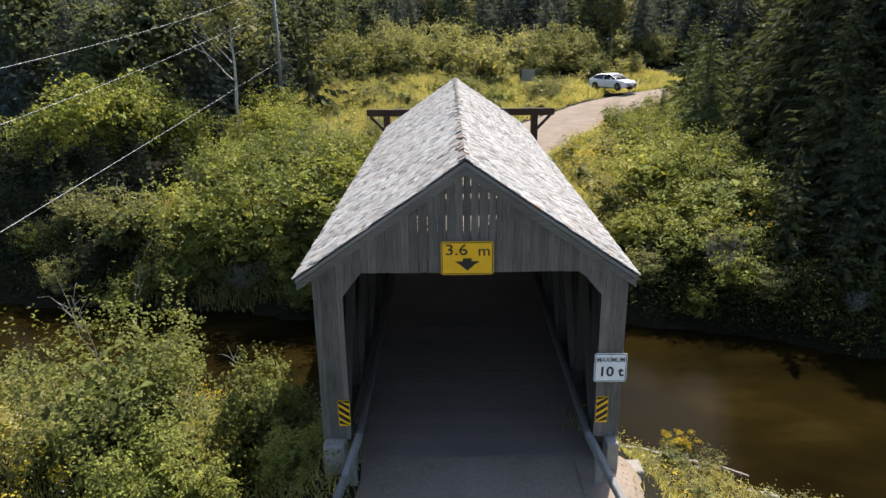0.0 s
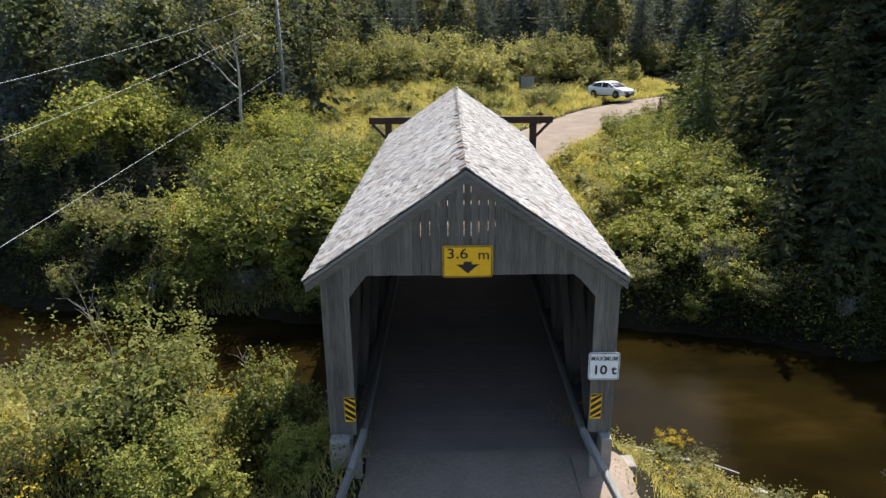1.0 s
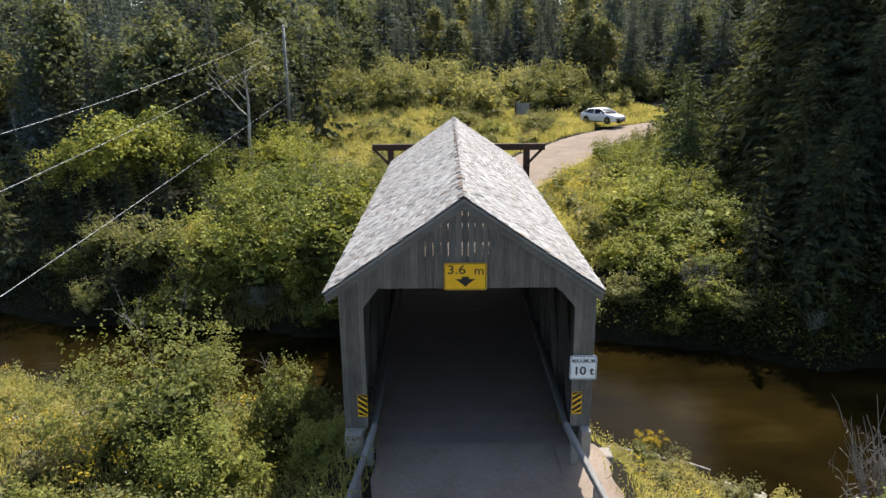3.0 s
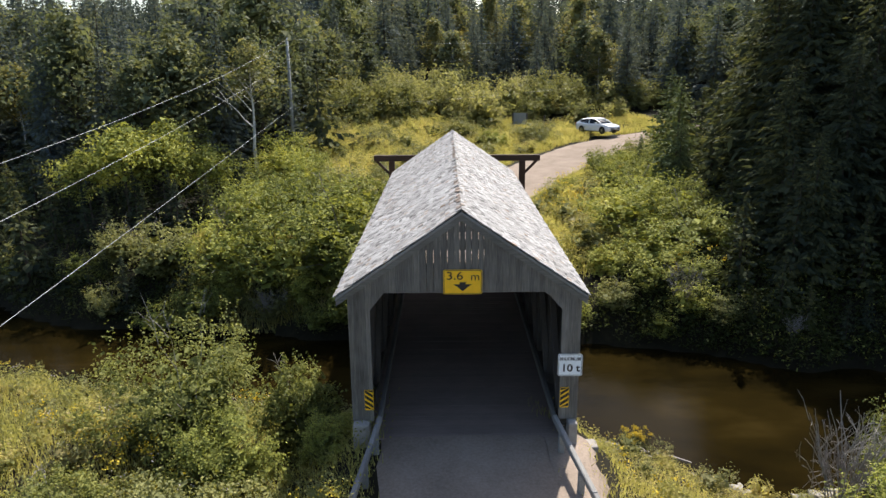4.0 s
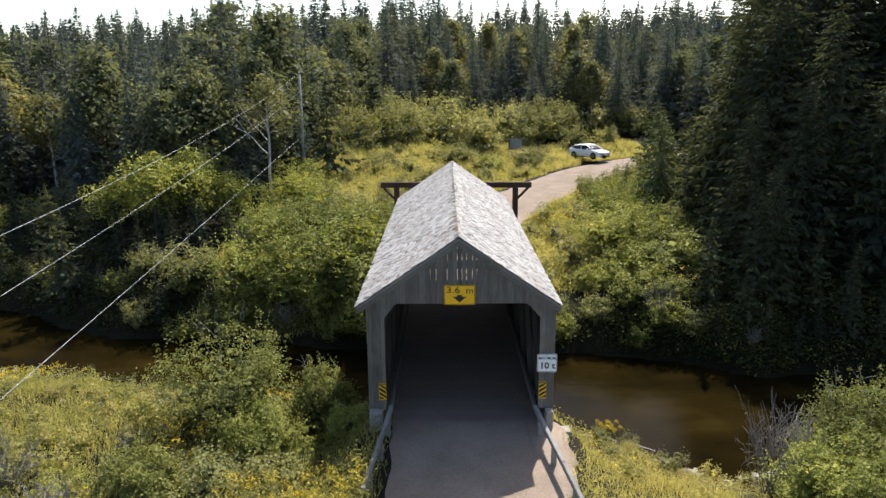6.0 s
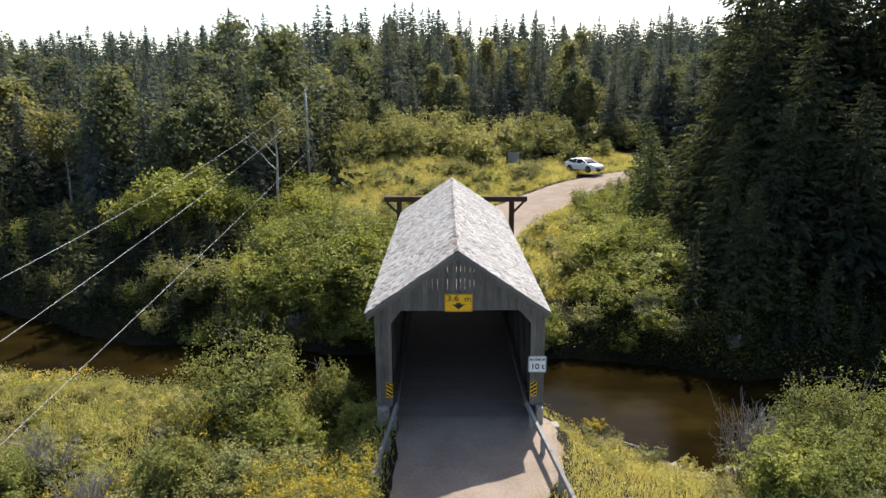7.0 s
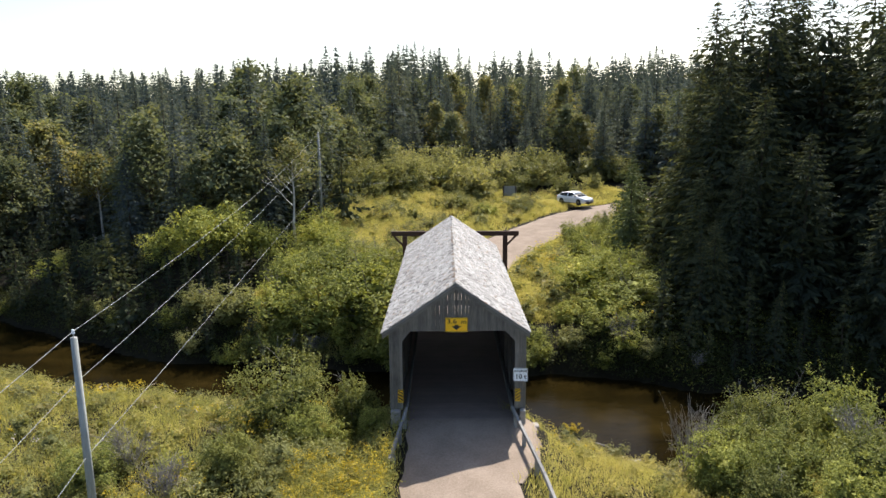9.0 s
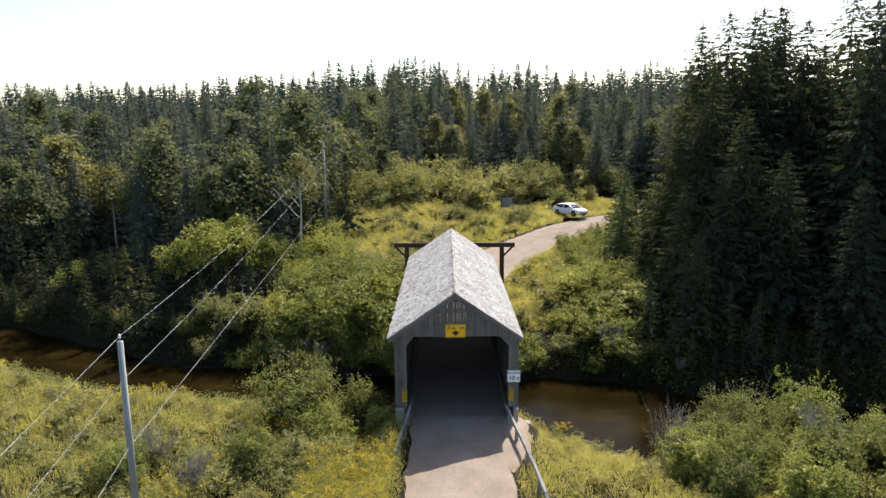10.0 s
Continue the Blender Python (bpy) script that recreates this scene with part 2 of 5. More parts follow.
class Solid:
    """Collects boxes, rods and slabs of one part."""

    def __init__(self):
        self.v, self.f = [], []

    def add(self, verts, faces):
        o = len(self.v)
        self.v += [tuple(p) for p in verts]
        self.f += [tuple(i + o for i in f) for f in faces]
        return self

    def hexa(self, p):
        """Eight corners: the bottom four counter-clockwise, then the top four."""
        return self.add(p, [(3, 2, 1, 0), (4, 5, 6, 7), (0, 1, 5, 4), (1, 2, 6, 5), (2, 3, 7, 6), (3, 0, 4, 7)])

    def box(self, x0, x1, y0, y1, z0, z1):
        return self.hexa([(x0, y0, z0), (x1, y0, z0), (x1, y1, z0), (x0, y1, z0), (x0, y0, z1), (x1, y0, z1), (x1, y1, z1), (x0, y1, z1)])

    def bar(self, a, b, w, h, up=(0, 0, 1)):
        """A squared timber from a to b, w wide and h high."""
        a, b = Vector(a), Vector(b)
        d = (b - a).normalized()
        s = d.cross(Vector(up))
        if s.length < 1e-4:
            s = Vector((1, 0, 0))
        s = s.normalized() * (w / 2)
        u = s.cross(d).normalized() * (h / 2)
        return self.hexa([a - s - u, a + s - u, b + s - u, b - s - u, a - s + u, a + s + u, b + s + u, b - s + u])

    def rod(self, a, b, r0, r1, n=8, caps=True):
        a, b = Vector(a), Vector(b)
        d = (b - a).normalized()
        s = d.orthogonal().normalized()
        u = d.cross(s)
        ring = [s * math.cos(i * math.tau / n) + u * math.sin(i * math.tau / n) for i in range(n)]
        faces = [(i, (i + 1) % n, n + (i + 1) % n, n + i) for i in range(n)]
        if caps:
            faces += [tuple(range(n - 1, -1, -1)), tuple(range(n, 2 * n))]
        return self.add([a + q * r0 for q in ring] + [b + q * r1 for q in ring], faces)

    def mesh(self, name, material, smooth=False):
        me = bpy.data.meshes.new(name)
        me.from_pydata(self.v, [], self.f)
        me.materials.append(material)
        if smooth:
            me.polygons.foreach_set("use_smooth", [True] * len(me.polygons))
        return me

    def bevel(self, name, material, width=0.01, segments=1):
        """The same with its sharp edges taken off."""
        bm = bmesh.new()
        me = self.mesh(name, material)
        bm.from_mesh(me)
        bmesh.ops.bevel(bm, geom=bm.edges[:], offset=width, segments=segments, affect="EDGES")
        bm.to_mesh(me)
        bm.free()
        return me


def part(name, me, parent, label="", m=None):
    ob = new(name, me)
    ob.parent = parent
    if m is not None:
        ob.matrix_basis = m
    if label:
        ob["label"] = label
    return ob


def smooth01(t):
    t = np.clip(t, 0, 1)
    return t * t * (3 - 2 * t)


# ---- the lie of the land ----
WATER_Z = -3.3
NEAR_X = (-60, -40, -33, -27, -22, -17, -13, -5, 0, 4, 6, 7.5, 9.2, 11, 14, 18, 24, 30, 50)
NEAR_Y = (33, 20, 16.3, 13.0, 10.4, 9.0, 8.3, 6.0, 5.5, 5.3, 4.6, 3.4, 1.9, 2.4, 2.9, 2.6, 0.5, -3, -20)
FAR_X = (-60, -37.7, -31, -25, -19.6, -14.5, -8.7, -5, 0, 5, 9.2, 12, 14.4, 20, 30, 50)
FAR_Y = (41, 26.2, 22.9, 19.3, 16.2, 15.3, 15.0, 13.8, 13.0, 13.0, 12.7, 11.6, 10.5, 9.6, 6.5, -9)
ROAD_NEAR = [(-0.6, -60, -0.2, 2.5), (-0.1, -30, 0.0, 2.3), (0.1, -7, 0.0, 2.15), (0.14, -4, 0.0, 2.2), (0.14, -1.8, 0.0, 2.25), (0.1, 0.0, 0.0, 2.2)]
ROAD_FAR = [(0.05, 18.7, 0.0, 2.3), (0.3, 23.5, 0.05, 3.2), (1.8, 29.4, 0.25, 3.4), (5.1, 35.5, 0.6, 3.15), (9.2, 41.9, 1.05, 3.0),
            (13.7, 46.9, 1.6, 3.3), (19.2, 50.7, 2.05, 3.0), (25, 54.0, 2.35, 2.8), (35, 58, 2.7, 3.0), (60, 64, 3.4, 3.0)]


def sample_line(line, step=0.5):
    out = []
    for a, b in zip(line[:-1], line[1:]):
        k = max(1, int(math.dist(a[:2], b[:2]) / step))
        out += [[a[j] + (b[j] - a[j]) * i / k for j in range(4)] for i in range(k)]
    out.append(list(line[-1]))
    p = np.array(out)
    for _ in range(6):
        p[1:-1] = (p[:-2] + p[1:-1] * 2 + p[2:]) / 4
    return p


ROADS = [sample_line(ROAD_NEAR), sample_line(ROAD_FAR)]


def natural(x, y):
    """The height of the land without its roads."""
    near, far = np.interp(x, NEAR_X, NEAR_Y), np.interp(x, FAR_X, FAR_Y)
    near = near + 0.35 * np.sin(x * 1.1) * np.sin(x * 0.37 + 1)
    far = far + 0.4 * np.sin(x * 0.9 + 2) * np.sin(x * 0.31)
    d, e = near - y, y - far
    wobble = 0.18 * np.sin(x * 0.5 + 0.4 * y) + 0.14 * np.sin(0.8 * y - 0.55 * x + 1.3)
    south = -3.45 + 2.6 * (1 - np.exp(-np.maximum(d, 0) / (2.8 + 1.6 * smooth01((x - 3) / 3)))) + np.minimum(np.maximum(d, 0), 6) / 6 * wobble
    left = smooth01((6 - x) / 14)
    rise = 0.062 + 0.038 * left
    north = (-3.45 + 2.7 * (1 - np.exp(-np.maximum(e, 0) / 2.3)) + rise * np.clip(e, 0, 45)
             + 0.10 * np.clip(e - 45, 0, 95) + np.minimum(np.maximum(e, 0), 6) / 6 * wobble)
    bed = -3.45 - 0.9 * smooth01(np.minimum(np.maximum(-d, 0), np.maximum(-e, 0)) / 3)
    return np.where(d > 0, south, np.where(e > 0, north, bed))


def near_road(x, y):
    """Distance beyond a road's edge and that road's height, for arrays."""
    x, y = np.asarray(x, float), np.asarray(y, float)
    best, height = np.full(x.shape, 1e9), np.zeros(x.shape)
    for p in ROADS:
        for i in range(0, len(p), 1):
            d = np.hypot(x - p[i, 0], y - p[i, 1]) - p[i, 3]
            hit = d < best
            best, height = np.where(hit, d, best), np.where(hit, p[i, 2], height)
    return best, height


def land(x, y):
    d, h = near_road(x, y)
    t = smooth01((d - 0.15) / np.where(np.asarray(y) < 10, 2.3, 3.2))
    return (h - 0.05) * (1 - t) + natural(np.asarray(x, float), np.asarray(y, float)) * t


def land1(x, y):
    return float(land(np.array([x]), np.array([y]))[0])


def steps(lo, hi, fine, reach):
    core = list(np.arange(lo, hi + 1e-6, fine))
    a, b, s = [], [], fine
    p = lo
    while p > -reach:
        s *= 1.35
        p -= s
        a.append(p)
    p, s = hi, fine
    while p < reach:
        s *= 1.35
        p += s
        b.append(p)
    return np.array(a[::-1] + core + b)


GX, GY = steps(-46, 42, 0.6, 2600), steps(-34, 72, 0.55, 2600)
gx, gy = np.meshgrid(GX, GY)
gz = land(gx.ravel(), gy.ravel())
gv = np.stack([gx.ravel(), gy.ravel(), gz], 1)
nx = len(GX)
ii = (np.arange(len(GY) - 1)[:, None] * nx + np.arange(nx - 1)[None]).ravel()
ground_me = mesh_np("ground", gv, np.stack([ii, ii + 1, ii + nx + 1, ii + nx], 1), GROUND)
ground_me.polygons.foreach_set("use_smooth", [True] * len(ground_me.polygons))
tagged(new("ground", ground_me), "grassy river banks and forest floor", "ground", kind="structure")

# the river
wx = np.arange(-75, 64, 1.5)
n_e, f_e = np.interp(wx, NEAR_X, NEAR_Y) - 2.0, np.interp(wx, FAR_X, FAR_Y) + 2.0
wv, wf = [], []
for i, x in enumerate(wx):
    for j in range(9):
        wv.append((x, n_e[i] + (f_e[i] - n_e[i]) * j / 8, WATER_Z))
for i in range(len(wx) - 1):
    for j in range(8):
        k = i * 9 + j
        wf.append((k, k + 9, k + 10, k + 1))
tagged(new("water", mesh_np("water", wv, wf, WATER)), "dark tea-brown river water with small ripples", "river", kind="structure")


def ribbon(name, p, label):
    """A gravel road with a slightly raised crown and ragged edges."""
    v, f, cols = [], [], 13
    rnd = random.Random(5)
    for i in range(len(p)):
        a, b = p[max(i - 1, 0)], p[min(i + 1, len(p) - 1)]
        d = Vector((b[0] - a[0], b[1] - a[1], 0)).normalized()
        side = Vector((d.y, -d.x, 0))
        le, ri = p[i, 3] + 0.07 * math.sin(i * 0.7) + 0.05 * math.sin(i * 1.9), p[i, 3] + 0.07 * math.sin(i * 0.6 + 2) + 0.05 * math.sin(i * 1.7)
        for j in range(cols):
            u = -1 + 2 * j / (cols - 1)
            off = u * (ri if u > 0 else le)
            edge = abs(u) > 0.99
            z = p[i, 2] + 0.05 * (1 - u * u) - 0.03 * math.exp(-((abs(u) - 0.45) / 0.12) ** 2) - (0.09 if edge else 0) + rnd.uniform(-0.006, 0.006)
            v.append((p[i, 0] + side.x * off, p[i, 1] + side.y * off, z))
    for i in range(len(p) - 1):
        for j in range(cols - 1):
            k = i * cols + j
            f.append((k, k + 1, k + cols + 1, k + cols))
    me = mesh_np(name, v, f, GRAVEL)
    me.polygons.foreach_set("use_smooth", [True] * len(me.polygons))
    return tagged(new(name, me), label, "road", kind="structure")


ribbon("road_near", ROADS[0], "pale gravel road leading to the bridge")
ribbon("road_far", ROADS[1], "pale gravel road curving uphill past the car")


# ---- the covered bridge ----
LENGTH, RIDGE, EAVE, HALF = 18.72, 5.80, 3.76, 2.97      # roof ridge and eave heights, half width at the eaves
OPEN_L, OPEN_R, OPEN_Z = -2.17, 2.38, 3.815               # the portal
OUT_L, OUT_R = -2.69, 2.83                               # outer faces of the side walls
SLOPE = (RIDGE - EAVE) / HALF
bridge = tagged(new("covered_bridge"), "weathered grey timber covered bridge with a shingled gable roof", "bridge")


def roof_under(x):
    return RIDGE - 0.10 - SLOPE * abs(x)


# roof deck under the shingles, and rake boards
roof = Solid()
for s in (-1, 1):
    a, b = [(0, RIDGE - 0.035), (s * HALF, EAVE - 0.035)], [(s * (HALF - 0.01), EAVE - 0.10), (0, RIDGE - 0.105)]
    q = a + b
    y0, y1 = -0.13, LENGTH + 0.13
    pts = [(x, y0, z) for x, z in q] + [(x, y1, z) for x, z in q]
    roof.add(pts, [(0, 1, 2, 3), (7, 6, 5, 4), (0, 4, 5, 1), (1, 5, 6, 2), (2, 6, 7, 3)])
roof_ob = part("roof", roof.mesh("roof", WOOD_LONG), bridge, "silvered cedar shingle roof with worn ridge")
for end, y0, y1 in (("front", -0.105, -0.03), ("back", LENGTH + 0.03, LENGTH + 0.105)):
    for s in (-1, 1):
        b = Solid()
        xa, xb = 0.0, s * (HALF - 0.02)
        za, zb = RIDGE - 0.11, EAVE - 0.11
        q = [(xa, za), (xb, zb), (xb, zb - 0.13), (xa, za - 0.16)]
        b.add([(x, y0, z) for x, z in q] + [(x, y1, z) for x, z in q],
              [(0, 1, 2, 3), (7, 6, 5, 4), (0, 4, 5, 1), (1, 5, 6, 2), (2, 6, 7, 3), (3, 7, 4, 0)])
        part("rake_board", b.mesh("rake_board", WOOD_TRIM), bridge, "grey rake board along the gable edge")
for s in (-1, 1):
    b = Solid().bar((s * (HALF - 0.03), -0.1, EAVE - 0.16), (s * (HALF - 0.03), LENGTH + 0.1, EAVE - 0.16), 0.03, 0.14)
    part("eave_board", b.mesh("eave_board", WOOD_LONG), bridge)
    for k in range(17):
        y = 0.5 + k * 1.1
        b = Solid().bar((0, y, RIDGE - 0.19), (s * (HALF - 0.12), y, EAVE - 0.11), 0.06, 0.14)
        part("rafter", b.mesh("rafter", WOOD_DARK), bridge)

# frame behind each gable
for y in (0.09, LENGTH - 0.09):
    b = Solid().box(OPEN_L - 0.12, OPEN_R + 0.0, y - 0.05, y + 0.05, OPEN_Z, OPEN_Z + 0.16)
    part("portal_beam", b.mesh("portal_beam", WOOD_DARK), bridge)
    b = Solid().box(-1.75, 1.75, y - 0.05, y + 0.05, 4.30, 4.42)
    part("nailing_rail", b.mesh("nailing_rail", WOOD_DARK), bridge)
    b = Solid().box(-1.0, 1.0, y - 0.05, y + 0.05, 4.95, 5.06)
    part("nailing_rail", b.mesh("nailing_rail", WOOD_DARK), bridge)

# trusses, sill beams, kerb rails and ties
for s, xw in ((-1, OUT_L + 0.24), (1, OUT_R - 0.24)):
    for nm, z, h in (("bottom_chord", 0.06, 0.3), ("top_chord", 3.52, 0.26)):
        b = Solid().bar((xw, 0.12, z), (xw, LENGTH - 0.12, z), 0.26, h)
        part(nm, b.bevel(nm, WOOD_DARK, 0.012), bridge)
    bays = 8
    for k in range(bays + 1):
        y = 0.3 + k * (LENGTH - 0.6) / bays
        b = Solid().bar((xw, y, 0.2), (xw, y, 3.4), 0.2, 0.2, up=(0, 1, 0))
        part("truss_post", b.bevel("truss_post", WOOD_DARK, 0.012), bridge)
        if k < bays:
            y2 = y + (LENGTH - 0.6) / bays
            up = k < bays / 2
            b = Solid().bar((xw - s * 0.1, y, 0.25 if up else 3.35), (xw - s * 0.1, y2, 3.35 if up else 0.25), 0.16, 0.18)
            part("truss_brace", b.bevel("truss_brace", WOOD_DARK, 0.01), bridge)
    xr = -2.03 if s < 0 else 2.29
    # Darker wood than the approach rails: the dimness indoors is in its colour.
    b = Solid().bar((xr, 0.0, 0.52), (xr, LENGTH, 0.52), 0.10, 0.18)
    part("guard_rail", b.bevel("guard_rail", WOOD_TRIM, 0.015), bridge, "grey timber guard rail along the deck")
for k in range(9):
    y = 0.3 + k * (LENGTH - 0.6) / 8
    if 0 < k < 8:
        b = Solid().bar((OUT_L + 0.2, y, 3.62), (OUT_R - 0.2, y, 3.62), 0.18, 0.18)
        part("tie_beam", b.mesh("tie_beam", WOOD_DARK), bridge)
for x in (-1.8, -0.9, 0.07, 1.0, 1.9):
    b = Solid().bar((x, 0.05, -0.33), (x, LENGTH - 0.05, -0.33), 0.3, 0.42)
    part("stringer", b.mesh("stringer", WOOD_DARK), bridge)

# abutments
for nm, y0, y1 in (("abutment", -0.25, 1.3), ("abutment", LENGTH - 1.3, LENGTH + 0.25)):
    ab = tagged(new(nm), "rough old concrete abutment under the bridge end", "abutment", kind="structure")
    b = Solid().box(OUT_L - 0.15, OUT_R + 0.05, y0, y1, -4.4, -0.56)
    part("wall", b.bevel("abutment_wall", CONCRETE, 0.03), ab)
block = tagged(new("concrete_block", Solid().box(2.80, 3.42, 0.0, 0.42, -2.6, -0.33).bevel("concrete_block", CONCRETE, 0.02)),
               "pale concrete block beside the bridge corner", "block", kind="structure")
for s, x in ((-1, OUT_L + 0.22), (1, OUT_R - 0.14)):
    foot = tagged(new("post_footing", Solid().box(x - (0.2 if s < 0 else 0.1), x + (0.2 if s < 0 else 0.12), -0.30, 0.05, -0.6, 0.50).bevel("post_footing", CONCRETE, 0.02)),
                  "pale worn footing block below the portal post", "footing", kind="structure")


# signs on the portal
def text_mesh(words, size, material, depth=0.002, squeeze=1.0, bold=0.014):
    c = bpy.data.curves.new("lettering", "FONT")
    c.body, c.size, c.extrude, c.align_x, c.align_y = words, size, depth, "CENTER", "CENTER"
    c.offset = size * bold
    tmp = bpy.data.objects.new("lettering", c)
    me = bpy.data.meshes.new_from_object(tmp)
    bpy.data.objects.remove(tmp)
    me.materials.append(material)
    co = np.array([v.co for v in me.vertices])
    co[:, 0] *= squeeze
    me.vertices.foreach_set("co", co.astype(np.float32).ravel())
    return me


def rounded_plate(w, h, r, t, material, name):
    bm = bmesh.new()
    vs = []
    for cx, cz, a0 in ((w / 2 - r, h / 2 - r, 0), (-w / 2 + r, h / 2 - r, 90), (-w / 2 + r, -h / 2 + r, 180), (w / 2 - r, -h / 2 + r, 270)):
        for k in range(5):
            a = radians(a0 + k * 22.5)
            vs.append(bm.verts.new((cx + r * math.cos(a), 0, cz + r * math.sin(a))))
    face = bm.faces.new(vs)
    ext = bmesh.ops.extrude_face_region(bm, geom=[face])
    bmesh.ops.translate(bm, verts=[g for g in ext["geom"] if isinstance(g, bmesh.types.BMVert)], vec=(0, t, 0))
    bmesh.ops.recalc_face_normals(bm, faces=bm.faces[:])
    me = bpy.data.meshes.new(name)
    bm.to_mesh(me)
    bm.free()
    me.materials.append(material)
    return me


def border(w, h, r, line, material, name):
    """A painted line round a sign, as a thin raised band."""
    b, pts = Solid(), []
    for cx, cz, a0 in ((w / 2 - r, h / 2 - r, 0), (-w / 2 + r, h / 2 - r, 90), (-w / 2 + r, -h / 2 + r, 180), (w / 2 - r, -h / 2 + r, 270)):
        for k in range(5):
            a = radians(a0 + k * 22.5)
            pts.append((cx, cz, math.cos(a), math.sin(a)))
    n = len(pts)
    v = [(cx + r * c, 0, cz + r * s) for cx, cz, c, s in pts] + [(cx + (r - line) * c, 0, cz + (r - line) * s) for cx, cz, c, s in pts]
    v += [(x, 0.004, z) for x, _, z in v]
    f = []
    for i in range(n):
        j = (i + 1) % n
        f += [(i, j, n + j, n + i), (i, 2 * n + i, 2 * n + j, j), (n + i, n + j, 3 * n + j, 3 * n + i)]
    return b.add(v, f).mesh(name, material)


FLAT = pose(0, 0, 0, 90, 0, 0)
sign = tagged(new("clearance_sign"), "yellow clearance sign reading 3.6 m with black arrow", "sign")
sign.matrix_basis = pose(0.025, -0.115, 4.09)
part("plate", rounded_plate(0.90, 0.60, 0.04, 0.006, SIGN_YELLOW, "plate"), sign)
part("border_line", border(0.875, 0.575, 0.035, 0.014, SIGN_BLACK, "border_line"), sign, m=pose(0, -0.004, 0))
part("lettering", text_mesh("3.6", 0.27, SIGN_BLACK, squeeze=1.22, bold=0.004), sign, "black numerals", pose(-0.185, -0.005, 0.145) @ FLAT)
part("lettering", text_mesh("m", 0.27, SIGN_BLACK, squeeze=1.05, bold=0.004), sign, "black letter", pose(0.29, -0.005, 0.125) @ FLAT)
arrow = Solid()
for q in ([(-0.075, 0.0), (-0.075, -0.05), (0.075, -0.05), (0.075, 0.0)], [(-0.215, -0.055), (-0.13, -0.11), (0, -0.225), (0.0, -0.05)],
          [(0.0, -0.05), (0, -0.225), (0.13, -0.11), (0.215, -0.055)]):
    arrow.add([(x, 0, z) for x, z in q] + [(x, 0.004, z) for x, z in q], [(0, 1, 2, 3), (0, 4, 5, 1), (1, 5, 6, 2), (2, 6, 7, 3), (3, 7, 4, 0)])
part("arrow", arrow.mesh("arrow", SIGN_BLACK), sign, "black downward arrow", pose(0, -0.006, -0.0))
for x in (-0.2, 0.2):
    part("standoff", Solid().rod((x, 0.006, 0), (x, 0.062, 0), 0.012, 0.012).mesh("standoff", STEEL), sign)

sign = tagged(new("weight_limit_sign"), "white weight limit sign reading MAXIMUM 10 t", "sign")
sign.matrix_basis = pose(2.60, -0.115, 1.975, 0, 0, -1)
part("plate", rounded_plate(0.585, 0.57, 0.05, 0.006, SIGN_WHITE, "plate"), sign)
part("border_line", border(0.56, 0.545, 0.045, 0.012, SIGN_BLACK, "border_line"), sign, m=pose(0, -0.004, 0))
part("lettering", text_mesh("MAXIMUM", 0.135, SIGN_BLACK, squeeze=0.80, bold=0.004), sign, "black capital letters", pose(0, -0.005, 0.155) @ FLAT)
part("lettering", text_mesh("10 t", 0.26, SIGN_BLACK, squeeze=1.08, bold=0.022), sign, "black numerals", pose(0.01, -0.005, -0.085) @ FLAT)
for z in (-0.25, 0.25):
    part("bolt", Solid().rod((0, -0.012, z), (0, 0.07, z), 0.011, 0.011).mesh("bolt", STEEL), sign)
for side, x, z in ((-1, -2.265, 1.08), (1, 2.495, 1.11)):
    sign = tagged(new("hazard_marker"), "narrow yellow hazard marker with black diagonal stripes", "sign", group="hazard markers on the portal posts")
    sign.matrix_basis = pose(x, -0.10, z, 0, 0, 0)
    w, h = 0.215, 0.54
    part("plate", rounded_plate(w, h, 0.02, 0.005, SIGN_YELLOW, "plate"), sign)
    for k in range(5):
        zc = -0.36 + k * 0.14
        q = [(-w / 2 + 0.008, zc), (w / 2 - 0.008, zc + 0.14), (w / 2 - 0.008, zc + 0.222), (-w / 2 + 0.008, zc + 0.082)]
        q = [(-side * -1 * px, max(-h / 2 + 0.01, min(h / 2 - 0.01, pz))) for px, pz in q]
        if side < 0:
            q = q[::-1]
        b = Solid().add([(px, 0, pz) for px, pz in q] + [(px, 0.004, pz) for px, pz in q], [(0, 1, 2, 3), (0, 4, 5, 1), (1, 5, 6, 2), (2, 6, 7, 3), (3, 7, 4, 0)])
        part("stripe", b.mesh("stripe", SIGN_BLACK), sign, m=pose(0, -0.004, 0))


# guide rails beside the approach
def guide_rail(points, label):
    g = tagged(new("guide_rail"), label, "guide rail", group="guide rails at the bridge approach")
    for a, b in zip(points[:-1], points[1:]):
        mid = [(a[i] + b[i]) / 2 for i in range(3)]
        part("beam", Solid().bar(a, b, 0.115, 0.16).bevel("beam", WOOD_LONG, 0.018), g)
        zg = land1(mid[0], mid[1]) - 0.25
        part("post", Solid().bar((mid[0], mid[1], zg), (mid[0], mid[1], mid[2] - 0.07), 0.14, 0.14, up=(0, 1, 0)).bevel("rail_post", WOOD_LONG, 0.015), g)
    return g


guide_rail([(-2.03, -0.01, 0.52), (-2.12, -1.3, 0.53), (-2.25, -2.7, 0.53), (-2.40, -4.3, 0.50)], "weathered grey timber guide rail with peeling pale top")
guide_rail([(2.29, -0.01, 0.52), (2.42, -1.4, 0.53), (2.62, -3.2, 0.53), (2.85, -5.4, 0.52), (3.0, -7.4, 0.48), (3.06, -8.2, 0.05)], "weathered pale timber guide rail leaning down at its end")

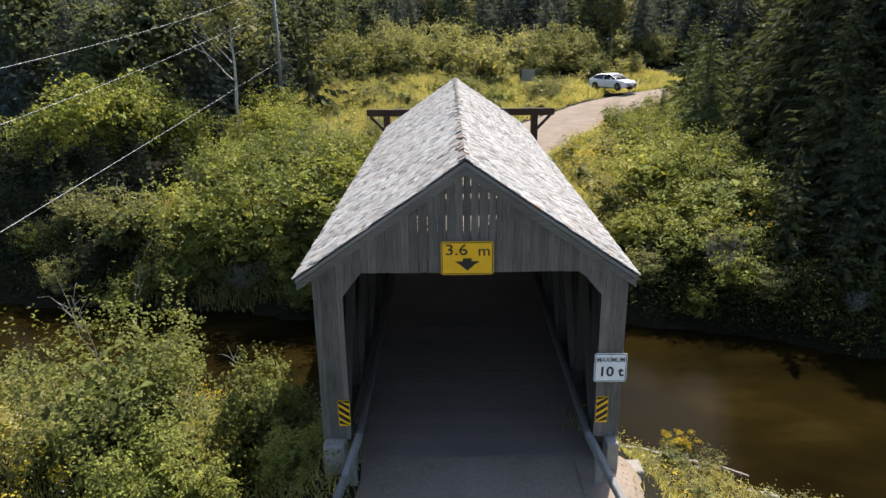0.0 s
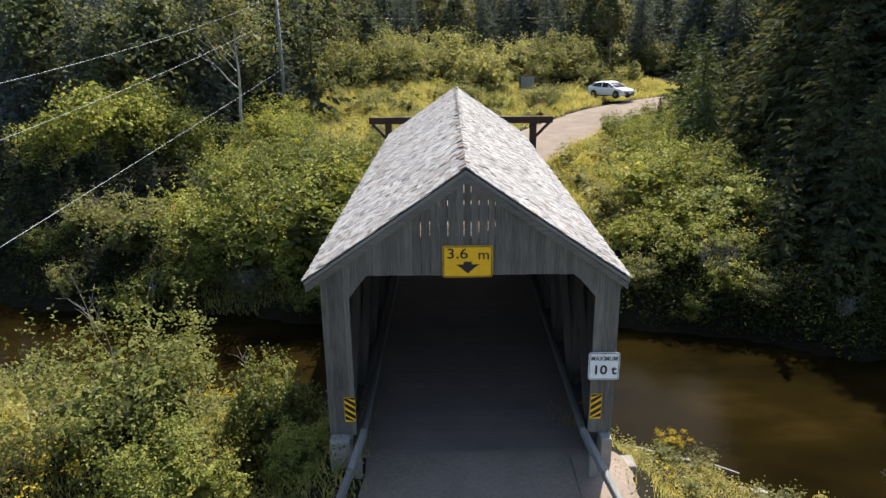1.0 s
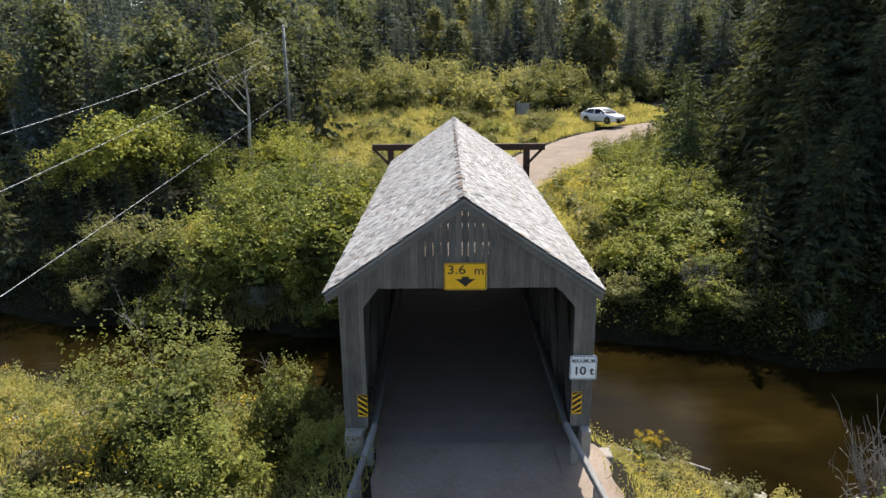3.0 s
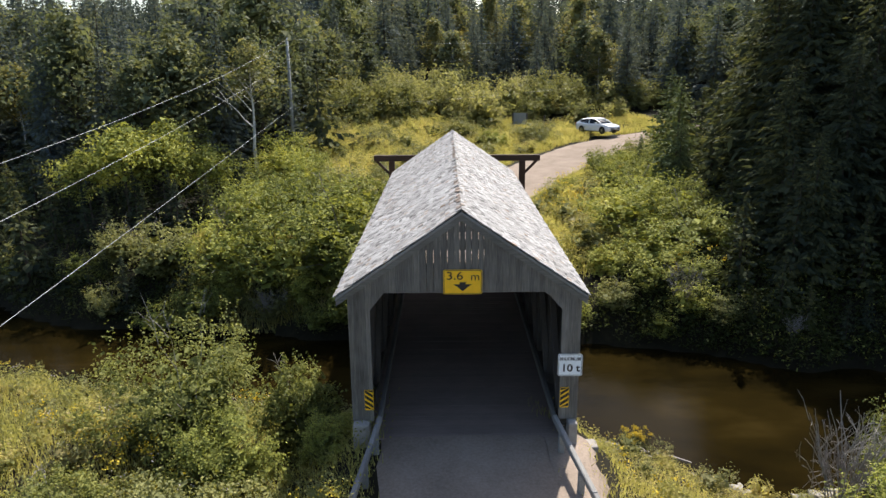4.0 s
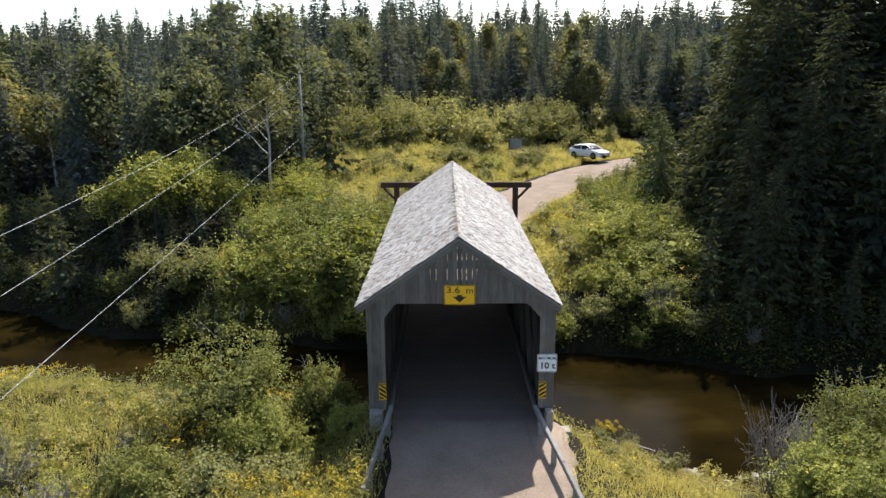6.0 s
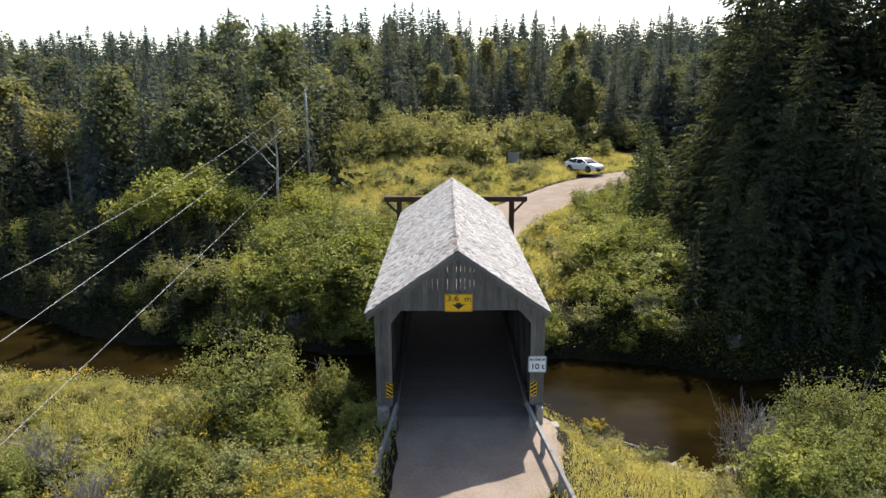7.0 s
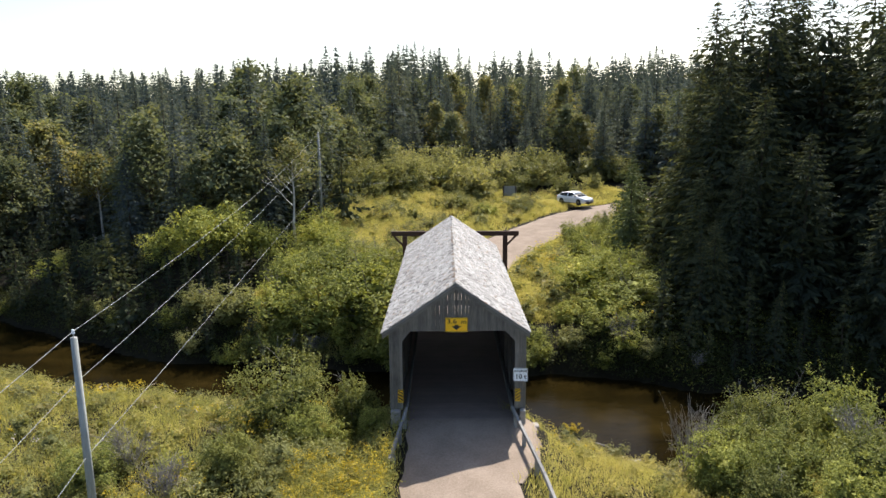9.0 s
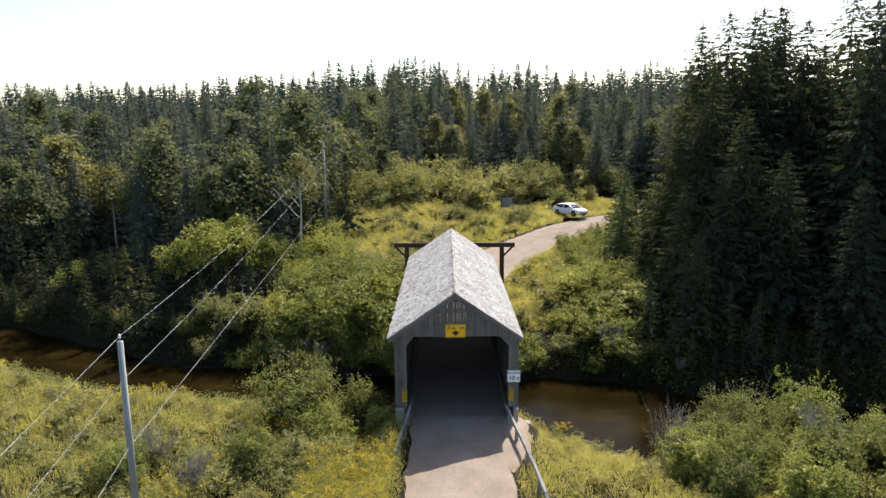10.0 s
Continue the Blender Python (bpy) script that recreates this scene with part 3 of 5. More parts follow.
# height bar over the road beyond the bridge
gantry = tagged(new("height_bar"), "dark brown timber height bar across the road", "gantry")
gantry.matrix_basis = pose(0.3, 23.65, 0.0)
part("crossbeam", Solid().bar((-4.72, 0, 3.80), (4.72, 0, 3.76), 0.24, 0.34).bevel("crossbeam", WOOD_BROWN, 0.02), gantry)
for s in (-1, 1):
    part("post", Solid().bar((s * 3.72, 0, -0.4), (s * 3.72, 0, 3.62), 0.34, 0.30, up=(0, 1, 0)).bevel("gantry_post", WOOD_BROWN, 0.02), gantry)
    part("brace", Solid().bar((s * 3.80, 0, 2.85), (s * 4.55, 0, 3.62), 0.14, 0.14, up=(0, 1, 0)).bevel("gantry_brace", WOOD_BROWN, 0.012), gantry)


# ---- plants: generators ----
def leaf_mesh(name, pos, size, rng, material, aspect=0.62, up_bias=0.5, lift=None):
    """Many small folded leaves, each an island of its own, at the given places."""
    n = len(pos)
    nor = rng.normal(size=(n, 3))
    nor[:, 2] = np.abs(nor[:, 2]) + up_bias
    if lift is not None:
        nor += lift
    nor /= np.linalg.norm(nor, axis=1)[:, None]
    ax = rng.normal(size=(n, 3))
    ax -= (ax * nor).sum(1)[:, None] * nor
    ax /= np.linalg.norm(ax, axis=1)[:, None]
    bi = np.cross(nor, ax)
    s = (size * rng.uniform(0.65, 1.35, n))[:, None]
    v = np.empty((n, 4, 3))
    v[:, 0] = pos - ax * s * 0.5
    v[:, 1] = pos + bi * s * aspect * 0.5 + nor * s * 0.10
    v[:, 2] = pos + ax * s * 0.5 - nor * s * 0.12
    v[:, 3] = pos - bi * s * aspect * 0.5 + nor * s * 0.10
    return mesh_np(name, v.reshape(-1, 3), np.arange(n * 4).reshape(-1, 4), material)


def limb_rods(b, start, end, r0, r1, rng, bits=3, sway=0.12):
    a = Vector(start)
    e = Vector(end)
    length = (e - a).length
    last, pr = a, r0
    for i in range(1, bits + 1):
        t = i / bits
        p = a.lerp(e, t) + Vector(rng.normal(size=3)) * sway * length * (0.35 if i < bits else 0.1) + Vector((0, 0, sway * length * math.sin(t * 3.1)))
        r = r0 + (r1 - r0) * t
        b.rod(last, p, pr, r, 4, False)
        last, pr = p, r
    return last


def make_shrub(name, label, category, seed, width, height, leaves, size, material, upright=0.0, bare=0, stems=True):
    """A many-stemmed bush: limbs from the base, leafy boughs over a lobed dome with gaps, and sprigs that stand out of it."""
    rng = np.random.default_rng(seed)
    top = tagged(new(name), label, category)
    clumps = int(18 + 9 * width)
    b = Solid()
    mean = width * 0.5 + height * 0.5
    cs, rs = [], []
    for k in range(clumps):
        a = k * 2.399 + rng.uniform(-0.5, 0.5)
        el = math.asin(rng.uniform(0.02, 1.0)) * rng.uniform(0.85, 1.0)
        lobes = 1 + 0.20 * math.sin(3 * a + seed) + 0.13 * math.sin(5 * a + 2 * seed)
        rr = rng.uniform(0.62, 1.0) * (1 - upright * 0.3)
        rad = width / 2 * lobes * math.cos(el) ** 0.8 * rr
        zz = height * (0.14 + 0.78 * math.sin(el) * rng.uniform(0.78, 1.05) * (0.9 + 0.1 * lobes))
        cs.append((rad * math.cos(a), rad * math.sin(a), zz))
        rs.append(rng.uniform(0.09, 0.19) * mean)
    cs, rs = np.array(cs), np.array(rs)
    for k in range(0, clumps, 4):
        base = rng.normal(size=2) * 0.10 * width * 0.5
        limb_rods(b, (base[0], base[1], -0.15), cs[k], 0.012 * height, 0.005, rng)
    for k in range(bare):
        a = rng.uniform(0, math.tau)
        tip = Vector((math.cos(a) * width * 0.3, math.sin(a) * width * 0.3, height * rng.uniform(1.05, 1.2)))
        limb_rods(b, (0, 0, 0.3), tip, 0.016, 0.006, rng, 5, 0.06)
        for q in range(4):
            s0 = Vector((0, 0, 0.3)).lerp(tip, rng.uniform(0.75, 0.98))
            limb_rods(b, s0, s0 + Vector((rng.normal() * 0.09, rng.normal() * 0.09, rng.uniform(0.03, 0.13))) * height, 0.008, 0.004, rng, 3, 0.1)
    if stems:
        part("stem", b.mesh(name + "_stems", DEADWOOD if bare else BARK), top)
    share = rs ** 2 / (rs ** 2).sum()
    out = cs / np.array([width / 2, width / 2, height])
    out /= np.linalg.norm(out, axis=1)[:, None] + 1e-6
    pick = rng.choice(clumps, leaves, p=share)
    d = rng.normal(size=(leaves, 3)) + out[pick] * 0.7 + np.array([0, 0, 0.55])
    d /= np.linalg.norm(d, axis=1)[:, None]
    pos = cs[pick] + d * (rs[pick] * rng.uniform(0.35, 1.0, leaves) ** 0.5)[:, None] * np.array([1.08, 1.08, 0.6])
    # sprigs: leaves strung along twigs that leave each bough
    twigs = rng.normal(size=(clumps, 4, 3)) * 0.55 + out[:, None] * 0.8 + np.array([0, 0, 0.5])
    twigs /= np.linalg.norm(twigs, axis=2)[..., None]
    on = rng.random(leaves) < 0.26
    k = int(on.sum())
    t = rng.uniform(0.6, 1.75, k)
    pos[on] = cs[pick[on]] + twigs[pick[on], rng.integers(0, 4, k)] * (rs[pick[on]] * t)[:, None] + rng.normal(size=(k, 3)) * size * 0.55
    pos[:, 2] = np.maximum(pos[:, 2], 0.02)
    part("foliage", leaf_mesh(name + "_foliage", pos, size, rng, material, up_bias=0.7, lift=d * 0.5), top)
    # Oversized leaves added out of sight inside, to block sun and darken the bush.
    n = leaves // 5
    pick = rng.choice(clumps, n, p=share)
    pos = cs[pick] * (np.array([0.78, 0.78, 0.8]) * rng.uniform(0.45, 1.0, n)[:, None]) + rng.normal(size=(n, 3)) * 0.04 * width
    pos[:, 2] = np.maximum(pos[:, 2], 0.1)
    part("inner_foliage", leaf_mesh(name + "_shade_foliage", pos, size * 3.3, rng, material, 0.85, 1.3), top)
    return top


def make_leaf_tree(name, label, category, seed, height, crown, leaves, size, material, bark, first=0.35, bare=0):
    """A broadleaf tree: tapered trunk, limbs, and a crown of clumps round the limbs' ends."""
    rng = np.random.default_rng(seed)
    top = tagged(new(name), label, category)
    b = Solid()
    lean = rng.normal(size=2) * 0.03 * height
    tip = Vector((lean[0], lean[1], height * 0.93))
    last = Vector((0, 0, -0.2))
    r_base = 0.012 * height + 0.03
    for i in range(1, 8):
        t = i / 7
        p = Vector((lean[0] * t + rng.normal() * 0.05, lean[1] * t + rng.normal() * 0.05, height * 0.93 * t))
        b.rod(last, p, r_base * (1 - (i - 1) / 7.6), r_base * (1 - i / 7.6), 7)
        last = p
    cs, rs = [], []
    limbs = int(16 + height)
    for k in range(limbs):
        t = first + (1 - first) * (k + 0.5) / limbs
        a = k * 2.399 + rng.uniform(-0.4, 0.4)
        start = Vector((lean[0] * t, lean[1] * t, height * 0.93 * t))
        w = math.sin(min(1.0, (t - first) / (1 - first) + 0.22) * math.pi) ** 0.7
        reach = crown / 2 * max(0.18, w) * rng.uniform(0.7, 1.15)
        end = start + Vector((math.cos(a) * reach, math.sin(a) * reach, reach * rng.uniform(0.25, 0.8)))
        limb_rods(b, start, end, r_base * 0.4 * (1.1 - t), 0.01, rng, 3, 0.08)
        for q, sc in ((1.0, 1.0), (0.6, 0.8)):
            c = start.lerp(end, q)
            cs.append(tuple(c))
            rs.append(sc * rng.uniform(0.6, 1.0) * crown * 0.25)
    cs.append(tuple(tip))
    rs.append(crown * 0.17)
    for k in range(bare):
        a = 3.4 + 0.5 * k
        s0 = Vector((0, 0, height * (0.42 + 0.1 * k)))
        e0 = s0 + Vector((math.cos(a) * crown * 0.62, math.sin(a) * crown * 0.2, height * (0.22 - 0.03 * k)))
        limb_rods(b, s0, e0, 0.05, 0.012, rng, 5, 0.05)
        limb_rods(b, s0.lerp(e0, 0.5), s0.lerp(e0, 0.8) + Vector((-0.2, 0, 0.9)), 0.03, 0.008, rng, 3, 0.05)
    part("trunk", b.mesh(name + "_trunk", bark), top)
    cs, rs = np.array(cs), np.array(rs)
    pick = rng.choice(len(cs), leaves, p=rs ** 2 / (rs ** 2).sum())
    d = rng.normal(size=(leaves, 3))
    d /= np.linalg.norm(d, axis=1)[:, None]
    pos = cs[pick] + d * (rs[pick] * np.cbrt(rng.uniform(0.1, 1, leaves)))[:, None] * np.array([1, 1, 0.8])
    part("crown", leaf_mesh(name + "_crown", pos, size, rng, material, lift=d * 0.6), top)
    # Large leaves added within the crown so that less sun gets through.
    n = leaves // 7
    pick = rng.choice(len(cs), n, p=rs ** 2 / (rs ** 2).sum())
    pos = cs[pick] * np.array([0.6, 0.6, 0.98]) + rng.normal(size=(n, 3)) * 0.06 * crown
    part("inner_crown", leaf_mesh(name + "_shade_crown", pos, size * 2.3, rng, material, 0.85, 1.2), top)
    return top


def spruce_arrays(seed, height, radius, whorl, per, sprays, first, ragged, fat=1.25, taper=0.85):
    """Needle sprays of a spruce as arrays: drooping boughs in whorls, each with side twigs."""
    rng = np.random.default_rng(seed)
    quads = []
    z = first * height
    while z < height * 0.985:
        t = z / height
        n = max(3, int(round(per * (1 - 0.45 * t) + rng.uniform(-1, 1))))
        a0 = rng.uniform(0, math.tau)
        for k in range(n):
            a = a0 + k * math.tau / n + rng.normal() * 0.25
            full = radius * ((1 - t) ** taper * 1.1 + 0.01)
            low = min(1.0, 0.55 + 0.45 * (t - first) / 0.18)
            reach = full * low * rng.uniform(1 - ragged, 1.12)
            d = np.array([math.cos(a), math.sin(a), 0.0])
            side = np.array([-d[1], d[0], 0.0])
            droop = (0.36 - 0.4 * t + rng.normal() * 0.1)
            m = max(5, int(sprays * (0.45 + 0.55 * (1 - t))))
            s = rng.uniform(0.12, 1.0, m) ** 0.75
            s[0] = 1.0
            sg = np.where(np.arange(m) % 2 == 0, 1.0, -1.0)
            base = np.array([0, 0, z + rng.normal() * 0.16 * whorl]) + np.outer(s * reach, d)
            base[:, 2] += -droop * reach * s * (1.35 - 0.75 * s)
            ln = (0.30 * reach * (1.12 - s) + 0.05 + 0.05 * (1 - t) + 0.020 * height * (1 - t) ** 0.8) * rng.uniform(0.7, 1.3, m)
            way = d[None] * rng.uniform(0.5, 0.9, m)[:, None] + side[None] * (sg * rng.uniform(0.25, 0.9, m))[:, None]
            way[0] = d
            way[:, 2] += rng.normal(size=m) * 0.24 - 0.26
            way /= np.linalg.norm(way, axis=1)[:, None]
            wide = np.cross(way, rng.normal(size=(m, 3)) * 0.9 + np.array([0, 0, 0.55]))
            wide /= np.linalg.norm(wide, axis=1)[:, None]
            w = fat * (0.062 + 0.13 * ln) * (1 - 0.62 * t) * rng.uniform(0.7, 1.2, m)
            q = np.empty((m, 4, 3))
            q[:, 0] = base - way * (ln * 0.12)[:, None]
            q[:, 1] = base + way * (ln * 0.42)[:, None] + wide * w[:, None]
            q[:, 2] = base + way * ln[:, None] - np.array([0, 0, 1.0]) * (ln * 0.12)[:, None]
            q[:, 3] = base + way * (ln * 0.42)[:, None] - wide * w[:, None]
            quads.append(q)
        # short inner twigs round the stem
        k4 = (11 if radius > 4.6 else 7) if t < 0.85 else 5
        a = rng.uniform(0, math.tau, k4)
        rc = radius * (1 - t) ** 0.8 * rng.uniform(0.1, 0.42, k4) + 0.01
        o = np.stack([np.cos(a), np.sin(a), np.zeros(k4)], 1)
        way = o * 0.7 + rng.normal(size=(k4, 3)) * 0.45 + np.array([0, 0, -0.35])
        way /= np.linalg.norm(way, axis=1)[:, None]
        wide = np.cross(way, rng.normal(size=(k4, 3)))
        wide /= np.linalg.norm(wide, axis=1)[:, None]
        c = o * rc[:, None] + np.array([0, 0, z])
        ln = (whorl * 0.9 + 0.12 * radius * (1 - t)) * (1 - 0.45 * t)
        q = np.empty((k4, 4, 3))
        q[:, 0] = c - way * ln * 0.6
        q[:, 1] = c + wide * ln * 0.42
        q[:, 2] = c + way * ln * 0.6
        q[:, 3] = c - wide * ln * 0.42
        quads.append(q)
        z += whorl * rng.uniform(0.7, 1.3) * (1.15 - 0.72 * t)
    tipq = np.empty((3, 4, 3))
    for k in range(3):
        a = k * 2.1
        o = np.array([math.cos(a), math.sin(a), 0]) * 0.035 * (1 + 0.02 * height)
        tipq[k] = [(0, 0, height * 0.95), np.array([0, 0, height * 0.97]) + o, (0, 0, height * 1.02), np.array([0, 0, height * 0.97]) - o]
    quads.append(tipq)
    return np.concatenate(quads)


def make_spruce(name, label, seed, height, radius, whorl=0.42, per=7, sprays=13, first=0.08, ragged=0.35, material=None, taper=0.85):
    top = tagged(new(name), label, "tree")
    b = Solid()
    rng = np.random.default_rng(seed + 900)
    last, r = Vector((0, 0, -0.3)), 0.011 * height + 0.04
    r0 = r
    for i in range(1, 7):
        t = i / 6
        p = Vector((rng.normal() * 0.03, rng.normal() * 0.03, height * 0.98 * t))
        b.rod(last, p, r, max(0.012, r0 * (1 - t)), 6)
        last, r = p, max(0.012, r0 * (1 - t))
    for k in range(14):
        a, z = rng.uniform(0, math.tau), height * rng.uniform(0.03, max(0.1, first + 0.12))
        b.rod((0, 0, z), (math.cos(a) * radius * 0.5, math.sin(a) * radius * 0.5, z - 0.1), 0.02, 0.006, 4)
    part("trunk", b.mesh(name + "_trunk", BARK), top)
    q = spruce_arrays(seed, height, radius, whorl, per, sprays, first, ragged, 1.25, taper)
    part("crown", mesh_np(name + "_crown", q.reshape(-1, 3), np.arange(len(q) * 4).reshape(-1, 4), material or SPRUCE), top)
    return top


class Nursery:
    """Plants out a set of models: the first use of each stands itself, the later ones are copies that share its meshes."""

    def __init__(self, models):
        self.models, self.used = models, set()

    def plant(self, k, x, y, scale=1.0, turn=None, sink=0.0, label="", group="", tall=1.0, z=None, rng=random):
        k %= len(self.models)
        m = pose(x, y, (land1(x, y) if z is None else z) - sink, 0, 0, rng.uniform(0, 360) if turn is None else turn)
        if k in self.used:
            ob = copy_thing(self.models[k], m)
        else:
            ob = self.models[k]
            ob.matrix_basis = m
            self.used.add(k)
        ob.scale = (scale, scale, scale * tall)
        return tagged(ob, label, group=group)


# ---- plants: the stand ----
rnd = random.Random(11)
L_SPRUCE = "tall dark green spruce with drooping boughs"
spruces = Nursery([make_spruce("spruce_tree", L_SPRUCE, 21 + k, h, r, 0.44, 7, 10, f, 0.42)
                   for k, (h, r, f) in enumerate(((16.0, 4.4, 0.05), (15.0, 3.9, 0.06), (17.0, 4.8, 0.03), (14.0, 4.2, 0.03), (16.0, 3.6, 0.08), (15.0, 4.7, 0.03)))])
tall_spruces = Nursery([make_spruce("tall_spruce_tree", "very tall dark spruce with sparse ragged lower boughs", 51 + k, 20.0, r, 0.46, 7, 20, f, 0.5, SHADED_SPRUCE, 0.66)
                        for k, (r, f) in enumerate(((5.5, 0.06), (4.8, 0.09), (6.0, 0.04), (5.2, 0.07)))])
understory = Nursery([make_spruce("small_spruce_tree", "small added spruce, coloured dark for the forest shade", 61 + k, 5.0, r, 0.42, 6, 9, 0.02, 0.4, SHADED_SPRUCE) for k, r in enumerate((1.5, 1.8, 1.3))])
young = Nursery([make_spruce("young_spruce_tree", "young green spruce with dense low boughs", 71 + k, 7.0, r, 0.3, 8, 12, 0.03, 0.3, SPRUCE_LIT, 0.75) for k, r in enumerate((2.2, 2.4))])
birches = Nursery([make_leaf_tree("birch_tree", "slender birch with yellow-green crown", "tree", 81 + k, h, c, 2200, 0.24, BIRCH_LEAF, BIRCH_BARK, f)
                   for k, (h, c, f) in enumerate(((9.0, 4.2, 0.35), (10.0, 4.8, 0.4), (8.0, 4.6, 0.3)))])
maples = Nursery([make_leaf_tree("maple_tree", "green broadleaf tree at the forest edge", "tree", 91 + k, h, c, 2100, 0.26, FOREST_LEAF, BARK, 0.25)
                  for k, (h, c) in enumerate(((8.0, 5.0), (9.0, 5.5), (7.0, 4.6)))])
alders = Nursery([make_shrub("alder_bush", "leafy green alder bush on the river bank", "bush", 101 + k, w, h, 2400, 0.128, m, 0.0, bare)
                  for k, (w, h, m, bare) in enumerate(((3.6, 3.0, ALDER, 0), (3.2, 2.6, WILLOW, 2), (4.0, 3.3, ALDER, 1), (3.0, 3.2, ALDER, 0), (3.4, 2.5, ALDER, 0)))])
small_alders = Nursery([make_leaf_tree("alder_tree", "small many-limbed alder tree with leafy crown", "tree", 94 + k, h, c, 3200, 0.17, ALDER, BARK, 0.42)
                        for k, (h, c) in enumerate(((5.6, 4.6), (5.2, 4.2)))])
thickets = Nursery([make_shrub("thicket_bush", "bushy olive-green thicket below the forest", "bush", 111 + k, w, h, 1700, 0.17, m)
                    for k, (w, h, m) in enumerate(((3.8, 3.0, THICKET_LEAF), (3.4, 2.8, WILLOW), (4.0, 2.6, THICKET_LEAF)))])
near_bushes = Nursery([make_shrub("willow_bush", "dense grey-green willow bush on the near bank", "bush", 131 + k, w, h, 7600, 0.09, m, 0.1, bare)
                       for k, (w, h, m, bare) in enumerate(((4.2, 3.6, NEAR_LEAF, 3), (3.4, 3.0, ALDER, 0), (2.6, 2.4, NEAR_LEAF, 1)))])
low_bushes = Nursery([make_shrub("low_bush", "low leafy bush among the grass", "bush", 151 + k, w, h, 2600, 0.09, m)
                      for k, (w, h, m) in enumerate(((2.2, 1.2, ALDER), (2.6, 1.5, WILLOW)))])


def make_dead_bush(seed, width, height):
    rng = np.random.default_rng(seed)
    b = Solid()
    for k in range(34):
        a, w = rng.uniform(0, math.tau), rng.uniform(0.2, 0.5) * width
        e = Vector((math.cos(a) * w, math.sin(a) * w, height * rng.uniform(0.5, 1.0)))
        last = limb_rods(b, (rng.normal() * 0.08, rng.normal() * 0.08, -0.1), e, 0.016, 0.005, rng, 4, 0.08)
        for q in range(7):
            s = Vector((0, 0, 0)).lerp(e, rng.uniform(0.45, 0.95))
            limb_rods(b, s, s + Vector(rng.normal(size=3)) * 0.12 * height + Vector((0, 0, 0.16)), 0.007, 0.003, rng, 2, 0.1)
    return tagged(new("dead_bush", b.mesh("dead_bush", DEADWOOD)), "bare dead bush with bleached grey twigs", "bush")


dead = Nursery([make_dead_bush(171, 2.0, 2.0), make_dead_bush(172, 2.6, 1.7)])

# near bank, left of the road
near_bushes.plant(0, -7.5, 1.9, 1.05, 20, 0.3, "large rounded willow bush beside the river", tall=1.05)
near_bushes.plant(2, -4.5, 2.4, 0.95, 80, 0.3, "small upright willow bush close to the bridge", tall=1.25)
near_bushes.plant(1, -6.0, -0.2, 0.72, 200, 0.2)
near_bushes.plant(1, -3.4, 0.5, 0.42, 120, 0.15, "low leafy bush against the bridge corner")
near_bushes.plant(1, -10.8, -2.6, 0.42, 10, 0.25)
near_bushes.plant(2, -8.3, -3.2, 0.85, 50, 0.35)
near_bushes.plant(1, -13.4, -3.4, 0.7, 150, 0.35)
low_bushes.plant(1, -6.2, -3.2, 1.0, 0, 0.1)
dead.plant(0, -10.4, -4.2, 1.0, 40, 0.05)
dead.plant(1, -12.6, -2.0, 1.1, 140, 0.05)
weeds = Nursery([make_shrub("weed_clump", "tall yellow-green weed clump in the meadow", "weeds", 161 + k, w, h, n * 3 // 2, 0.085, m, 0.2, 0, False)
                 for k, (w, h, n, m) in enumerate(((1.3, 1.0, 310, GRASS), (1.6, 1.25, 340, WILLOW), (1.1, 0.9, 280, GRASS), (1.5, 1.1, 310, BIRCH_LEAF)))])
beds = []
for _ in range(2500):
    x, y = rnd.uniform(-33, 12), rnd.uniform(-10, 14)
    d, _h = near_road(np.array([x]), np.array([y]))
    if d[0] < 0.55 or y > np.interp(x, NEAR_X, NEAR_Y) - 0.5 or x / (y + 29) < -0.72 or any((a - x) ** 2 + (b - y) ** 2 < 1.25 for a, b in beds):
        continue
    if -9.5 < x < -3.5 and -1 < y < 3.5 or (x > 0 and (d[0] < 1.0 or x < 4.6 and y > -5)) or len(beds) > 170:
        continue
    beds.append((x, y))
    weeds.plant(rnd.randrange(4), x, y, rnd.uniform(0.55, 1.1) * (1.0 if x < 0 else 0.75), rnd.uniform(0, 360), 0.08)
# near bank, right of the road
near_bushes.plant(0, 13.7, 1.0, 0.92, 120, 0.2, "dense green bush above the near river bank", tall=1.08)
near_bushes.plant(1, 16.2, 0.8, 1.15, 10, 0.2, tall=1.1)
near_bushes.plant(0, 17.9, -2.2, 0.7, 220, 0.2)
near_bushes.plant(1, 12.2, -2.4, 0.85, 300, 0.2)
near_bushes.plant(2, 14.8, -3.6, 1.1, 30, 0.2)
near_bushes.plant(1, 19.8, 0.2, 0.85, 70, 0.2)
near_bushes.plant(0, 20.0, -5.0, 0.75, 170, 0.2)
near_bushes.plant(2, 10.6, -4.6, 0.8, 210, 0.2)
for x, y, k, s in ((12.4, -0.6, 2, 0.95), (15.2, -1.6, 1, 0.65), (18.9, -3.8, 2, 0.8), (13.2, -5.6, 1, 0.85), (16.8, -6.2, 2, 1.15), (21.4, -2.0, 1, 0.75), (22.6, 0.8, 2, 0.9), (11.3, 0.6, 2, 0.6), (18.4, 1.6, 2, 0.6)):
    near_bushes.plant(k, x, y, s, rnd.uniform(0, 360), 0.2, "dense green bush above the near river bank")
dead.plant(0, 9.6, -0.1, 1.2, 0, 0.05, "tall bare dead bush with bleached grey twigs", tall=1.4)
near_bushes.plant(1, 10.0, -2.4, 0.85, 250, 0.2)
near_bushes.plant(0, 12.5, 0.9, 0.85, 40, 0.2, tall=1.1)
